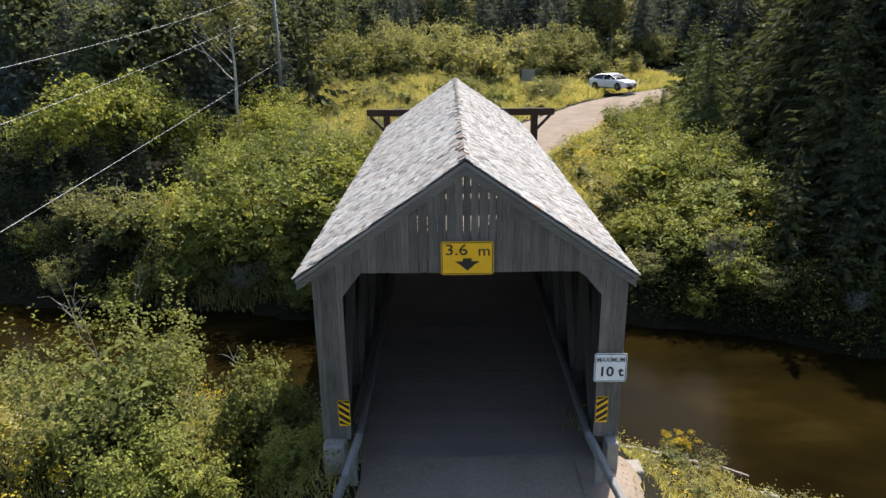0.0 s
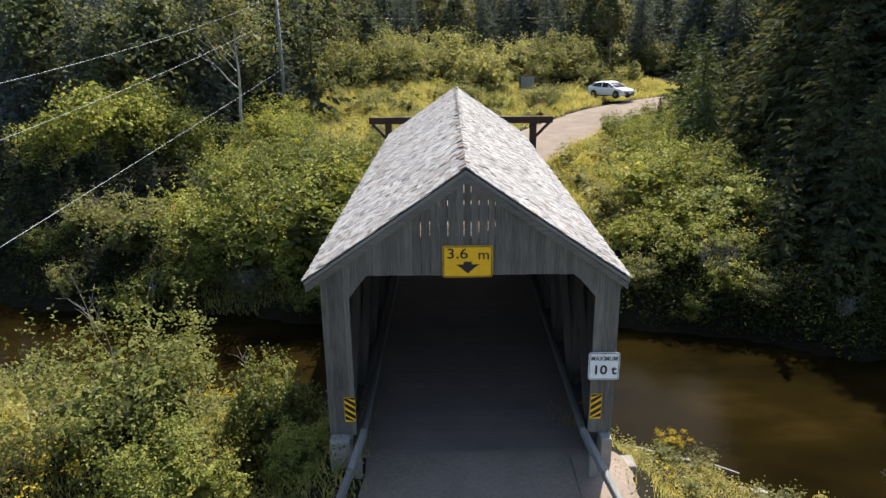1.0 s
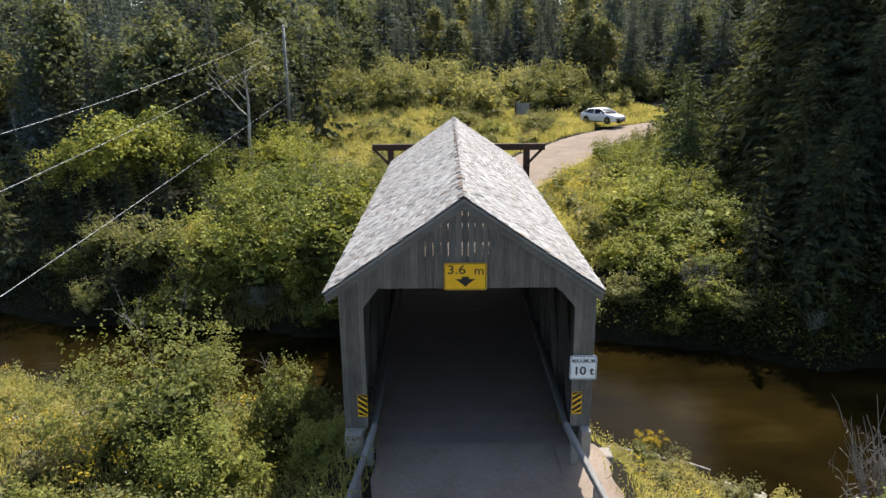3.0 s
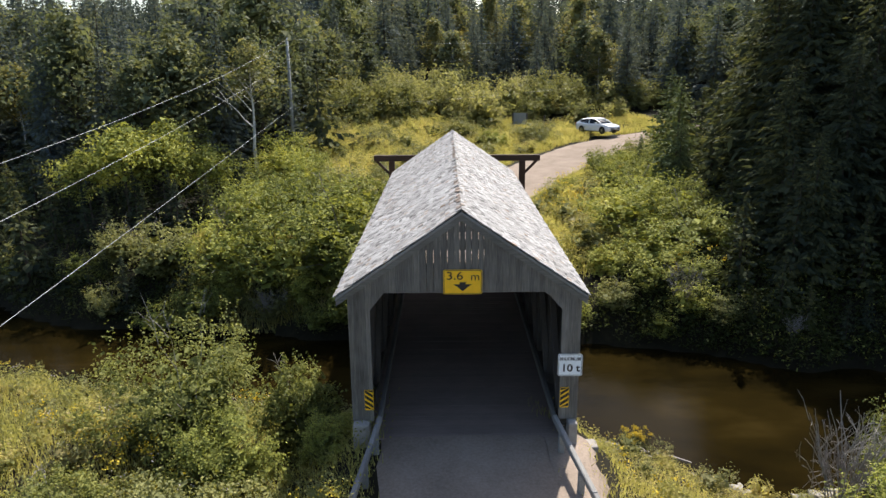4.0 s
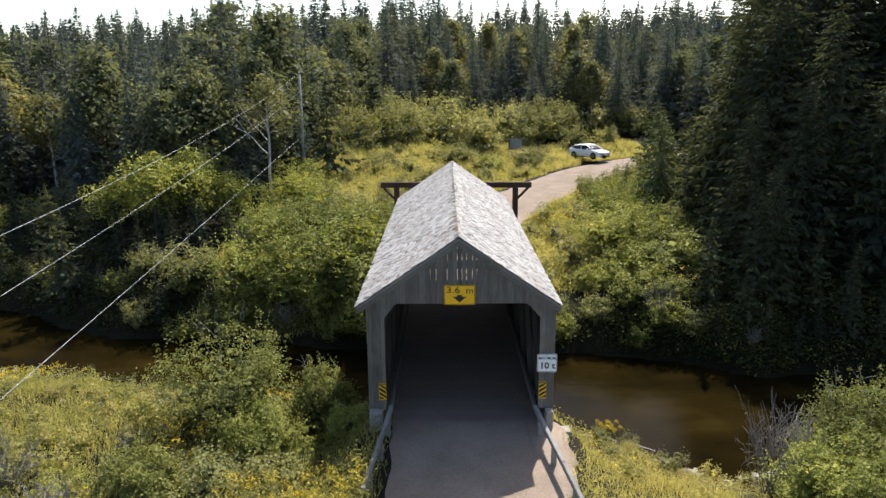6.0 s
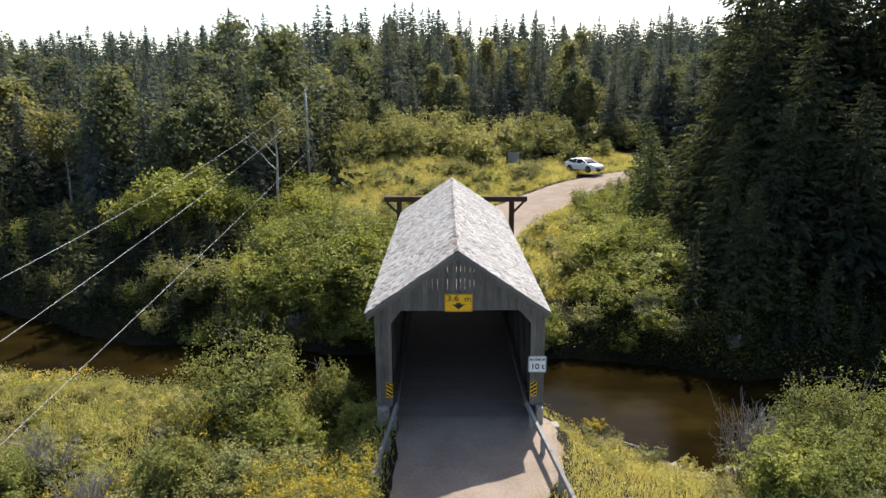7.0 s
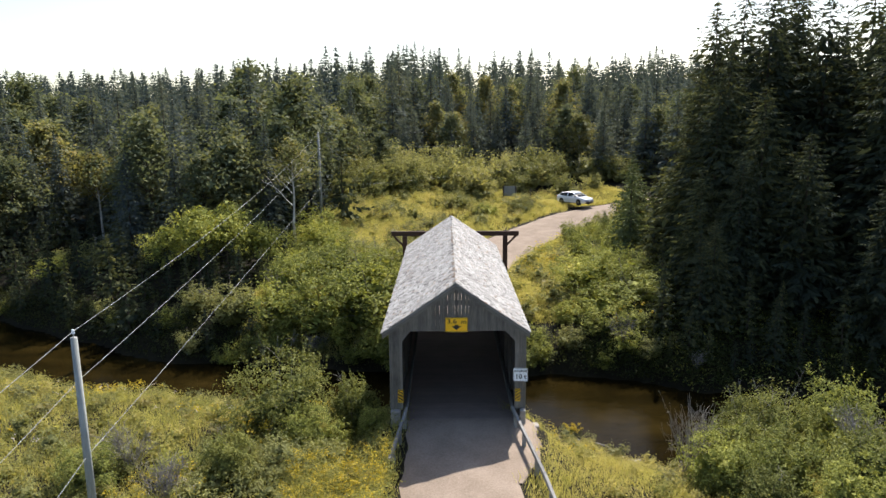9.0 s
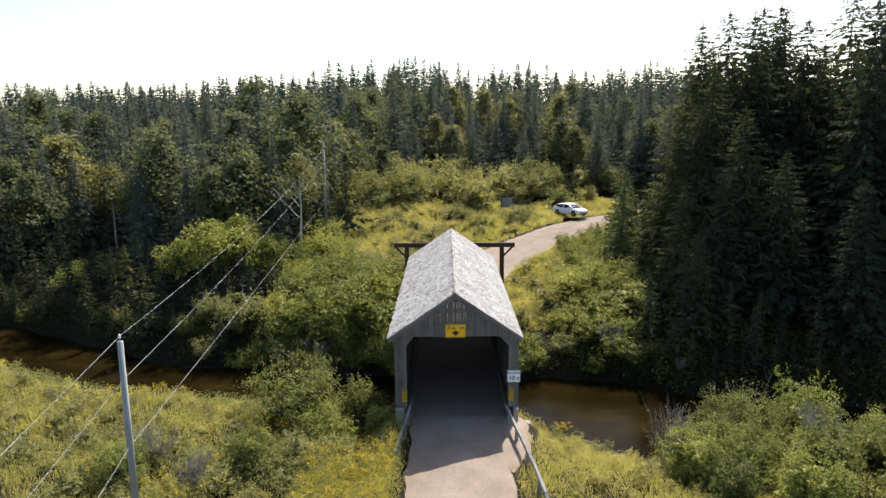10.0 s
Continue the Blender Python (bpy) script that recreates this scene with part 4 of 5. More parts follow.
dead.plant(1, 15.8, -1.2, 1.0, 90, -1.2)

# far bank, left of the bridge: a thicket down to the water
spots = []


def free(x, y, gap):
    for a, b, g in spots:
        if (a - x) ** 2 + (b - y) ** 2 < (0.5 * (gap + g)) ** 2:
            return False
    spots.append((x, y, gap))
    return True


def forest_front(x):
    """Where the forest begins, going away from the river."""
    return float(np.interp(x, (-120, -60, -46, -41, -37.5, -31, -29, -20, -16, -14.6, -13, -11, 2, 16, 26, 34, 60), (50, 38, 32, 34, 42.5, 41, 31.5, 30.5, 31.5, 42, 60, 71, 74, 73, 66, 52, 40)))


def far_edge(x):
    return float(np.interp(x, FAR_X, FAR_Y))


for x, y, k, s in ((-5.4, 17.4, 2, 1.45), (-8.6, 17.4, 0, 1.3), (-11.4, 22.0, 4, 1.25), (-14.8, 18.6, 1, 1.15), (-7.6, 21.2, 3, 1.25), (-4.9, 21.6, 2, 1.15),
                   (-11.2, 17.8, 2, 1.1), (-12.9, 25.3, 0, 0.95), (-9.6, 24.8, 4, 1.2), (-6.6, 25.6, 1, 1.1), (-17.6, 19.6, 1, 0.85), (-30.2, 30.4, 1, 1.1),
                   (-33.0, 29.0, 4, 0.8), (-25.5, 21.8, 1, 0.55), (-19.2, 18.4, 4, 0.6)):
    spots.append((x, y, 2.6 * s))
    alders.plant(k, x, y, s, rnd.uniform(0, 360), 0.25)
# Added dark spruces stand in for shade over the bare ground here.
for x, y, s in ((-17.0, 21.6, 0.6), (-15.4, 22.2, 0.65), (-19.0, 21.4, 0.7), (-18.0, 22.9, 0.75), (-20.6, 22.2, 0.7), (-16.2, 23.4, 0.7), (-14.0, 23.2, 0.6), (-22.6, 22.4, 0.8), (-13.6, 28.0, 0.8), (-15.4, 29.0, 0.9)):
    spots.append((x, y, 1.6 * s))
    understory.plant(rnd.randrange(3), x, y, s, rnd.uniform(0, 360), 0.15)
# the tall alder group that stands free before the dark forest
for x, y, k, s, tall in ((-19.0, 24.2, 0, 1.05, 1.0), (-15.0, 25.8, 1, 0.85, 0.95), (-17.0, 24.6, 1, 0.95, 1.0), (-21.6, 24.8, 0, 0.8, 1.0), (-17.6, 27.0, 0, 0.9, 1.05)):
    spots.append((x, y, 2.4 * s))
    small_alders.plant(k, x, y, s, rnd.uniform(0, 360), 0.3, "tall leafy alder group before the dark forest", tall=tall)
for _ in range(1500):
    x = rnd.uniform(-48, -3.6)
    y = far_edge(x) + 0.3 + rnd.uniform(0, 1) ** 0.8 * 21
    s = rnd.uniform(0.85, 1.35)
    if y > forest_front(x) - 1.0 or y > 41 or (x > -9 and y > 30) or not free(x, y, (2.0 if x < -14 else 2.6) * s):
        continue
    # Past here dark-needled spruces replace alders to give the bank its shade.
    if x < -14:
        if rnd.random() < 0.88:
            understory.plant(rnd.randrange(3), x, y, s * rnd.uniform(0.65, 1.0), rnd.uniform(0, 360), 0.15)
        else:
            alders.plant(rnd.randrange(5), x, y, s * 0.45, rnd.uniform(0, 360), 0.25)
        continue
    alders.plant(rnd.randrange(5), x, y, s, rnd.uniform(0, 360), 0.25, tall=1.2 if y < far_edge(x) + 9 else 1.0)
x = -46.0
while x < 26:
    if abs(x) > 3.4 and not (4 < x < 12.3 and rnd.random() < 0.7):
        s = rnd.uniform(0.4, 0.75)
        y = far_edge(x) + rnd.uniform(0.5, 1.5)
        spots.append((x, y, 1.2))
        # Dark spruces in place of leafy bushes make these edges look shaded.
        if x > 12.3 or x < -13 and rnd.random() < 0.88:
            understory.plant(rnd.randrange(3), x, y + 0.5, s * 0.8, rnd.uniform(0, 360), 0.25)
        else:
            alders.plant(rnd.randrange(5), x, y, s, rnd.uniform(0, 360), 0.35, "leafy alder bush overhanging the water")
    x += rnd.uniform(0.9, 1.5)
# far bank, right of the bridge
for x, y, k, s, tall in ((9.3, 21.6, 2, 1.1, 0.9), (10.9, 22.6, 0, 0.95, 1.1), (12.9, 22.6, 3, 0.9, 1.15), (12.3, 18.9, 2, 1.05, 0.75), (10.2, 18.0, 0, 1.0, 0.85),
                         (13.7, 18.8, 4, 0.65, 0.9), (9.4, 15.8, 3, 0.85, 0.75), (11.3, 15.6, 4, 0.65, 0.85), (12.0, 13.3, 1, 0.55, 0.9),
                         (10.7, 13.9, 3, 0.6, 0.9), (7.8, 17.4, 4, 0.75, 0.8), (7.4, 14.8, 1, 0.6, 0.9), (5.2, 15.2, 4, 0.5, 0.9), (11.6, 25.4, 4, 0.7, 1.0),
                         (8.2, 25.4, 3, 0.5, 0.9), (7.6, 31.4, 3, 0.36, 1.0), (8.6, 32.6, 4, 0.38, 1.0), (6.6, 27.0, 4, 0.35, 0.9)):
    spots.append((x, y, 2.9 * s))
    alders.plant(k, x, y, s, rnd.uniform(0, 360), 0.2, tall=tall)
# Small dark spruces added where the bank lies in deep shade.
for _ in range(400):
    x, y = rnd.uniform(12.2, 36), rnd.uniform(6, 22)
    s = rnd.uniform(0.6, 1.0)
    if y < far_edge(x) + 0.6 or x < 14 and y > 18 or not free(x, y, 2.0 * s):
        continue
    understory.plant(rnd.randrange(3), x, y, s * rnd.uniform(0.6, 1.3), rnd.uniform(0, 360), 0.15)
for _ in range(500):
    x, y = rnd.uniform(11, 26), rnd.uniform(22, 47)
    d, _h = near_road(np.array([x]), np.array([y]))
    s = rnd.uniform(0.5, 0.9)
    if d[0] < 1.3 or not free(x, y, 2.6 * s):
        continue
    alders.plant(rnd.randrange(5), x, y, s, rnd.uniform(0, 360), 0.2, "leafy bush between the road and the spruces")
# bushes behind the meadow, along the forest edge
for x, y, k, s, tall in ((3.6, 59.0, 0, 1.25, 1.15), (14.6, 59.0, 1, 0.95, 1.2), (9.4, 62.5, 1, 1.05, 1.1), (18.6, 62.0, 2, 0.8, 1.1)):
    spots.append((x, y, 2.6 * s))
    thickets.plant(k, x, y, s, rnd.uniform(0, 360), 0.2, "rounded green bush beside the road", tall=tall)
for _ in range(1400):
    x, y = rnd.uniform(-12.5, 26), rnd.uniform(50, 71)
    d, _h = near_road(np.array([x]), np.array([y]))
    s = rnd.uniform(1.05, 1.6)
    edge = float(np.interp(x, (-12, -8, -3, 3, 6, 26), (50, 53, 58, 60, 64, 68)))
    if d[0] < 2.0 or y < edge or (x > 6 and rnd.random() < 0.35) or not free(x, y, 1.9 * s):
        continue
    thickets.plant(rnd.randrange(3), x, y, s, rnd.uniform(0, 360), 0.2, tall=rnd.uniform(0.9, 1.3))
for _ in range(1500):
    x, y = rnd.uniform(-12, 14), rnd.uniform(15, 58)
    d, _h = near_road(np.array([x]), np.array([y]))
    s = rnd.uniform(0.8, 1.5)
    if d[0] < 0.8 or math.hypot(x - 14.9, y - 52.4) < 4 or x > 11.5 and y < 26 or x > 3 and y < far_edge(x) + 4.5 or y < far_edge(x) + 1.5 or abs(x) < 3.2 and y < 24 or not free(x, y, 1.25 * s):
        continue
    weeds.plant(rnd.randrange(4), x, y, s, rnd.uniform(0, 360), 0.1, "rough green weed clump in the sunlit meadow")
dead.plant(1, 10.6, 14.3, 1.1, 30, 0.1)
dead.plant(0, 14.2, 11.6, 0.55, 60, 0.1)
dead.plant(1, -17.0, 20.0, 0.85, 110, 0.0)
dead.plant(0, -12.4, 21.2, 1.0, 80, 0.0)
dead.plant(1, -8.7, 15.6, 0.9, 200, 0.1)
low_bushes.plant(0, 3.9, 47.5, 1.3)
low_bushes.plant(1, 1.0, 49.5, 1.3)
low_bushes.plant(1, 8.5, 51.5, 1.1)

# single trees at the edges
bent_birch = make_leaf_tree("birch_tree", "birch with pale trunk, bare limbs and thin crown", "tree", 87, 10.2, 4.2, 1900, 0.16, BIRCH_LEAF, BIRCH_BARK, 0.6, 3)
bent_birch.matrix_basis = pose(-13.4, 31.6, land1(-13.4, 31.6) - 0.2)
birches.plant(1, -19.4, 50.5, 1.05, 30, 0.2)
autumn_birch = make_leaf_tree("birch_tree", "birch turning yellow-orange at the forest edge", "tree", 88, 8.6, 5.4, 2200, 0.26, AUTUMN_LEAF, BIRCH_BARK, 0.45)
autumn_birch.matrix_basis = pose(-34.4, 40.6, land1(-34.4, 40.6) - 0.2)
birches.plant(1, 3.1, 83.0, 0.75, 120, 0.2)
birches.plant(0, -24.0, 60.0, 1.35, 200, 0.2)
birches.plant(2, -14.5, 62.0, 1.3, 10, 0.2)
maples.plant(1, -19.8, 37.0, 1.25, 60, 0.2, "tall pale green broadleaf tree before the spruces")
maples.plant(0, -24.5, 38.0, 0.85, 10, 0.2)
maples.plant(2, -29.0, 38.5, 0.8, 250, 0.2)
maples.plant(0, -8.6, 61.5, 0.85, 30, 0.2)
understory.plant(1, -10.6, 41.2, 1.75, 0, 0.2, "dark full spruce beside the utility pole")
young.plant(1, 18.4, 40.0, 0.85, 60, 0.2)
young.plant(0, 15.4, 31.4, 1.1, 120, 0.2, "dark green young spruce at the road bend")
for x, y, s in ((16.4, 32.8, 1.25), (17.6, 35.6, 1.1), (19.4, 38.2, 1.2), (21.2, 41.6, 1.3), (18.6, 33.2, 1.4), (22.8, 45.0, 1.3), (17.2, 29.6, 1.3), (19.4, 30.6, 1.5), (16.2, 27.2, 1.1)):
    understory.plant(rnd.randrange(3), x, y, s, rnd.uniform(0, 360), 0.15, "dark young spruce at the edge of the tall stand")
young.plant(1, 14.6, 28.4, 0.75, 10, 0.2)
young.plant(0, 19.0, 44.5, 1.0, 200, 0.2)
young.plant(0, 16.6, 22.8, 0.72, 33, 0.1)
young.plant(1, 14.4, 36.6, 0.42, 90, 0.1)

# the tall stand on the right bank
def stand_tree(x, y, s, k):
    if x > 37.2:
        spruces.plant(k, x, y, s * 1.25, rnd.uniform(0, 360), 0.2, group="tall spruces on the far bank")
    else:
        tall_spruces.plant(k, x, y, s, rnd.uniform(0, 360), 0.2, group="tall spruces on the far bank")


stand = []
for x, y, s in ((21.1, 30.0, 1.05), (23.3, 30.0, 1.1), (26.1, 30.0, 1.12), (27.8, 30.6, 1.12), (33.2, 29.6, 1.15), (37.0, 30.0, 1.1),
                (18.9, 27.2, 0.6), (18.4, 25.2, 0.78), (20.6, 24.0, 0.72), (19.6, 23.0, 0.88), (18.4, 21.5, 0.74), (21.6, 27.4, 0.9),
                (20.4, 20.6, 0.58), (20.2, 18.5, 0.75), (16.4, 18.4, 0.48), (18.2, 16.6, 0.55), (16.0, 14.6, 0.36), (22.0, 16.0, 0.6),
                (30.4, 21.5, 1.12), (27.6, 25.5, 1.05), (33.6, 24.4, 1.2), (29.6, 33.4, 1.12), (24.0, 35.0, 0.95), (23.6, 37.6, 0.66), (25.6, 42.0, 0.72), (27.5, 39.0, 0.9)):
    stand.append((x, y))
    stand_tree(x, y, s, len(stand) + (len(stand) // 3) % 2)
# More spruces, many out of view, added to keep light off the bank.
rs = random.Random(29)
for _ in range(400):
    x, y = rs.uniform(22, 46), rs.uniform(6, 41)
    e = y - far_edge(x)
    if e < 3 or len(stand) > 56 or any((p - x) ** 2 + (q - y) ** 2 < 7.5 for p, q in stand):
        continue
    stand.append((x, y))
    stand_tree(x, y, min(0.5 + 0.035 * e, 0.98) * rs.uniform(0.88, 1.08), rs.randrange(4))

# the forest: its front rows tree by tree
wood = []


for _ in range(6000):
    x, y = rnd.uniform(-95, 62), rnd.uniform(26, 150)
    f = forest_front(x)
    gap = 2.3 if x < -14 and y < f + 8 else 3.0 if y < f + 14 else 3.6
    if y < f or x / (y + 30) < -0.78 or x / (y + 30) > 0.62:
        continue
    d, _h = near_road(np.array([x]), np.array([y]))
    if d[0] < 1.5 or any((a - x) ** 2 + (b - y) ** 2 < gap * gap for a, b, _d in wood):
        continue
    wood.append((x, y, y - f))
wood.sort(key=lambda w: w[2])
singles = 230
for x, y, d in wood[:singles]:
    front = d < 5
    s = rnd.uniform(0.42, 0.8) if front else rnd.uniform(0.55, 1.0) if d < 13 else rnd.uniform(0.75, 1.15)
    if x < -13.5:
        s = min(0.6 + 0.035 * d, 0.98) * rnd.uniform(0.9, 1.08)
        if abs(x + 19.8) < 2.6 and y < 37.5:
            s = 0.45
    kind = rnd.random()
    if kind < (0.3 if x < -14 else 0.28 if front else 0.32):
        (birches if rnd.random() < (0.2 if x < -14 else 0.45) else maples).plant(rnd.randrange(3), x, y, (0.95 + 0.025 * min(d, 20)) * rnd.uniform(0.8, 1.2) * (1.1 if x < -14 else 1.0), rnd.uniform(0, 360), 0.2, group="forest trees")
    else:
        spruces.plant(rnd.randrange(6), x, y, s, rnd.uniform(0, 360), 0.2, group="forest trees")
deep = []
for k, (x, y, d) in enumerate(wood[singles:]):
    h = rnd.uniform(12, 18) if -20 < x < 24 else rnd.uniform(10.5, 16)
    q = spruce_arrays(300 + k % 9, h, rnd.uniform(4.0, 5.4), 0.8, 6, 5, 0.16, 0.4, 3.2, 0.72)
    a = rnd.uniform(0, math.tau)
    c, s = math.cos(a), math.sin(a)
    q = np.stack([q[..., 0] * c - q[..., 1] * s, q[..., 0] * s + q[..., 1] * c, q[..., 2]], -1)
    deep.append(q + np.array([x, y, land1(x, y) - 0.2]))
if deep:
    q = np.concatenate(deep)
    tagged(new("distant_woods", mesh_np("distant_woods", q.reshape(-1, 3), np.arange(len(q) * 4).reshape(-1, 4), SPRUCE)),
           "deep spruce forest covering the hillside", "forest", kind="stuff")


# ---- grass and flowers ----
def scatter(n, x0, x1, y0, y1, keep, seed):
    rng = np.random.default_rng(seed)
    x, y = rng.uniform(x0, x1, n), rng.uniform(y0, y1, n)
    d, _h = near_road(x, y)
    ok = keep(x, y, d, rng)
    return x[ok], y[ok], rng


def edge_low(x, y):
    """Plants stay low on the strip between the road and the near water's edge."""
    e = np.clip((np.interp(x, NEAR_X, NEAR_Y) - y - 0.8) / 4.5, 0.22, 1.0)
    return np.where((x > 2) & (x < 10.5) & (y < 8), e, 1.0)


def blades(x, y, rng, height, width, per, spread, material, name, label):
    x, y = np.repeat(x, per), np.repeat(y, per)
    m = len(x)
    patch = 0.75 + 0.35 * np.sin(x * 0.9 + 1.3 * np.sin(y * 0.6)) * np.sin(y * 0.8)
    x, y = x + rng.normal(size=m) * spread, y + rng.normal(size=m) * spread
    z = land(x, y) - 0.04
    a = rng.uniform(0, math.tau, m)
    h = height * rng.uniform(0.5, 1.15, m) * patch * edge_low(x, y)
    lean = rng.normal(size=(m, 2)) * 0.28 * h[:, None]
    w = width * rng.uniform(0.7, 1.3, m)
    v = np.empty((m, 3, 3))
    v[:, 0] = np.stack([x - np.cos(a) * w, y - np.sin(a) * w, z], 1)
    v[:, 1] = np.stack([x + np.cos(a) * w, y + np.sin(a) * w, z], 1)
    v[:, 2] = np.stack([x + lean[:, 0], y + lean[:, 1], z + h], 1)
    return tagged(new(name, mesh_np(name, v.reshape(-1, 3), np.arange(m * 3).reshape(-1, 3), material)), label, "grass", kind="stuff")


def plumes(x, y, rng, height, size, per, material, name, label, category, rise=0.0):
    n = len(x)
    z = land(x, y) + height * rng.uniform(0.8, 1.2, n)
    pos = np.repeat(np.stack([x, y, z], 1), per, 0)
    pos += rng.normal(size=pos.shape) * np.array([0.09, 0.09, 0.06 + rise])
    me = leaf_mesh(name, pos, size, rng, material, 0.8)
    return tagged(new(name, me), label, category, kind="stuff")


def above_water(x, y):
    return natural(x, y) > WATER_Z + 0.03


NEARLAND = lambda x, y, d, r: ~((x > 2) & (x < 3.15 + 0.55 * (y > -1.4)) & (y > -4.6) & (y < 0.9) & (r.random(len(x)) < 0.96)) & (d > -0.12 + 0.3 * r.random(len(x))) & above_water(x, y) & (y < np.interp(x, NEAR_X, NEAR_Y))
x, y, rng = scatter(34000, -34, -2.0, -14, 16, NEARLAND, 1)
blades(x, y, rng, 0.55, 0.014, 4, 0.12, GRASS, "meadow_grass", "tall yellow-green grass on the near bank")
x, y, rng = scatter(15000, 2.0, 21, -14, 6, NEARLAND, 2)
blades(x, y, rng, 0.5, 0.014, 5, 0.12, GRASS, "bank_grass", "tall yellow-green grass beside the road")
FARLAND = lambda x, y, d, r: (np.hypot(x - 15.7, y - 51.4) > 2.3) & (d > 0.05 + 0.5 * r.random(len(x))) & above_water(x, y) & (y > np.interp(x, FAR_X, FAR_Y) - 0.7)
x, y, rng = scatter(16000, -14, 24, 38, 62, FARLAND, 3)
blades(x, y, rng, 0.75, 0.03, 6, 0.16, GRASS, "far_meadow_grass", "sunlit tall grass on the far meadow")
x, y, rng = scatter(8000, 2.2, 11.5, 17, 42, FARLAND, 4)
blades(x, y, rng, 0.7, 0.025, 6, 0.14, GRASS, "verge_grass", "sunlit tall grass along the road beyond the bridge")
x, y, rng = scatter(9000, -14, -2.2, 15, 42, FARLAND, 5)
blades(x, y, rng, 0.7, 0.03, 6, 0.14, GRASS, "thicket_grass", "tall grass between the bushes on the far bank")


def herbs(x, y, rng, height, size, per, material, name, label):
    """Leafy herbs: loose columns of small leaves."""
    n = len(x)
    h = height * (0.6 + 0.5 * np.abs(np.sin(x * 0.7 + np.sin(y * 0.9)) * np.sin(y * 0.55))) * rng.uniform(0.7, 1.2, n) * edge_low(x, y)
    t = rng.uniform(0.15, 1.0, n * per)
    pos = np.repeat(np.stack([x, y, land(x, y)], 1), per, 0)
    pos[:, 2] += t * np.repeat(h, per)
    pos[:, :2] += rng.normal(size=(n * per, 2)) * 0.16
    return tagged(new(name, leaf_mesh(name, pos, size, rng, material, 0.4)), label, "herbs", kind="stuff")


x, y, rng = scatter(5200, -33, -2.1, -12, 15, NEARLAND, 21)
herbs(x, y, rng, 0.95, 0.085, 15, GRASS, "meadow_herbs", "leafy yellow-green herbs in the near meadow")
x, y, rng = scatter(2400, -33, -2.1, -12, 15, NEARLAND, 22)
herbs(x, y, rng, 0.9, 0.085, 14, WILLOW, "meadow_herbs", "leafy grey-green herbs in the near meadow")
x, y, rng = scatter(1500, 2.4, 13, -12, 5, NEARLAND, 23)
herbs(x, y, rng, 0.7, 0.062, 26, GRASS, "bank_herbs", "leafy yellow-green herbs on the near bank")
x, y, rng = scatter(2600, -13, 24, 38, 60, FARLAND, 24)
herbs(x, y, rng, 0.95, 0.15, 13, GRASS, "far_meadow_herbs", "leafy sunlit herbs on the far meadow")
x, y, rng = scatter(3000, -6.2, -2.3, -11, -3.3, NEARLAND, 26)
herbs(x, y, rng, 1.15, 0.07, 14, GRASS, "roadside_herbs", "bright yellow-green herbs at the road's edge")
x, y, rng = scatter(9000, -46, 28, 5, 38, lambda x, y, d, r: FARLAND(x, y, d, r) & (y < np.interp(x, FAR_X, FAR_Y) + np.where(x < -14, 13, np.where(x > 12, 9, 3.5))), 27)
# Split at x = -14: the darker leaf colour carries the forest's shade.
herbs(x[x > -14], y[x > -14], rng, 0.8, 0.17, 8, ALDER, "bank_undergrowth", "leafy undergrowth on the steep far bank")
herbs(x[x <= -14], y[x <= -14], rng, 0.8, 0.17, 8, PLANT_LEAF, "bank_undergrowth", "leafy undergrowth before the forest, coloured dark for shade")
# Dark leaf colour again paints the shade below spruces and along the waterline.
x, y, rng = scatter(9000, 8, 30, 4, 22, lambda x, y, d, r: FARLAND(x, y, d, r) & (y < np.interp(x, FAR_X, FAR_Y) + 6), 29)
herbs(x, y, rng, 0.9, 0.2, 7, PLANT_LEAF, "bank_undergrowth", "dark green undergrowth, tinted for the shade of the spruces")
x, y, rng = scatter(30000, -46, 16, 8, 33, lambda x, y, d, r: FARLAND(x, y, d, r) & (y < np.interp(x, FAR_X, FAR_Y) + 2.6), 30)
herbs(x, y, rng, 0.95, 0.15, 7, PLANT_LEAF, "bank_undergrowth", "leafy plants hanging over the water's edge, coloured dark for shade")
x, y, rng = scatter(1500, 2.8, 12, 17, 40, FARLAND, 25)
herbs(x, y, rng, 0.9, 0.15, 10, GRASS, "verge_herbs", "leafy sunlit herbs along the far road")


def patchy(x, y, d, r, cut):
    return np.sin(x * 0.55 + 2 * np.sin(y * 0.33)) * np.sin(y * 0.6 + 1.2) + r.normal(size=len(x)) * 0.2 > cut


x, y, rng = scatter(3400, -32, -2.3, -12, 14, lambda x, y, d, r: NEARLAND(x, y, d, r) & patchy(x, y, d, r, 0.62), 6)
plumes(x, y, rng, 0.8, 0.055, 14, GOLDEN, "goldenrod", "yellow goldenrod flowers in the near meadow", "flowers")
x, y, rng = scatter(220, 2.4, 11, -12, 4, lambda x, y, d, r: NEARLAND(x, y, d, r) & (edge_low(x, y) > 0.6) & patchy(x, y, d, r, 0.35), 7)
plumes(x, y, rng, 0.6, 0.075, 9, GOLDEN, "goldenrod", "yellow goldenrod flowers beside the guide rail", "flowers")
x, y, rng = scatter(650, 3.5, 13, 15, 40, lambda x, y, d, r: FARLAND(x, y, d, r) & patchy(x, y, d, r, 0.3), 8)
plumes(x, y, rng, 0.75, 0.09, 8, GOLDEN, "goldenrod", "yellow goldenrod flowers on the sunlit far bank", "flowers")
x, y, rng = scatter(160, -13, 26, 42, 60, lambda x, y, d, r: FARLAND(x, y, d, r) & patchy(x, y, d, r, 0.5), 9)
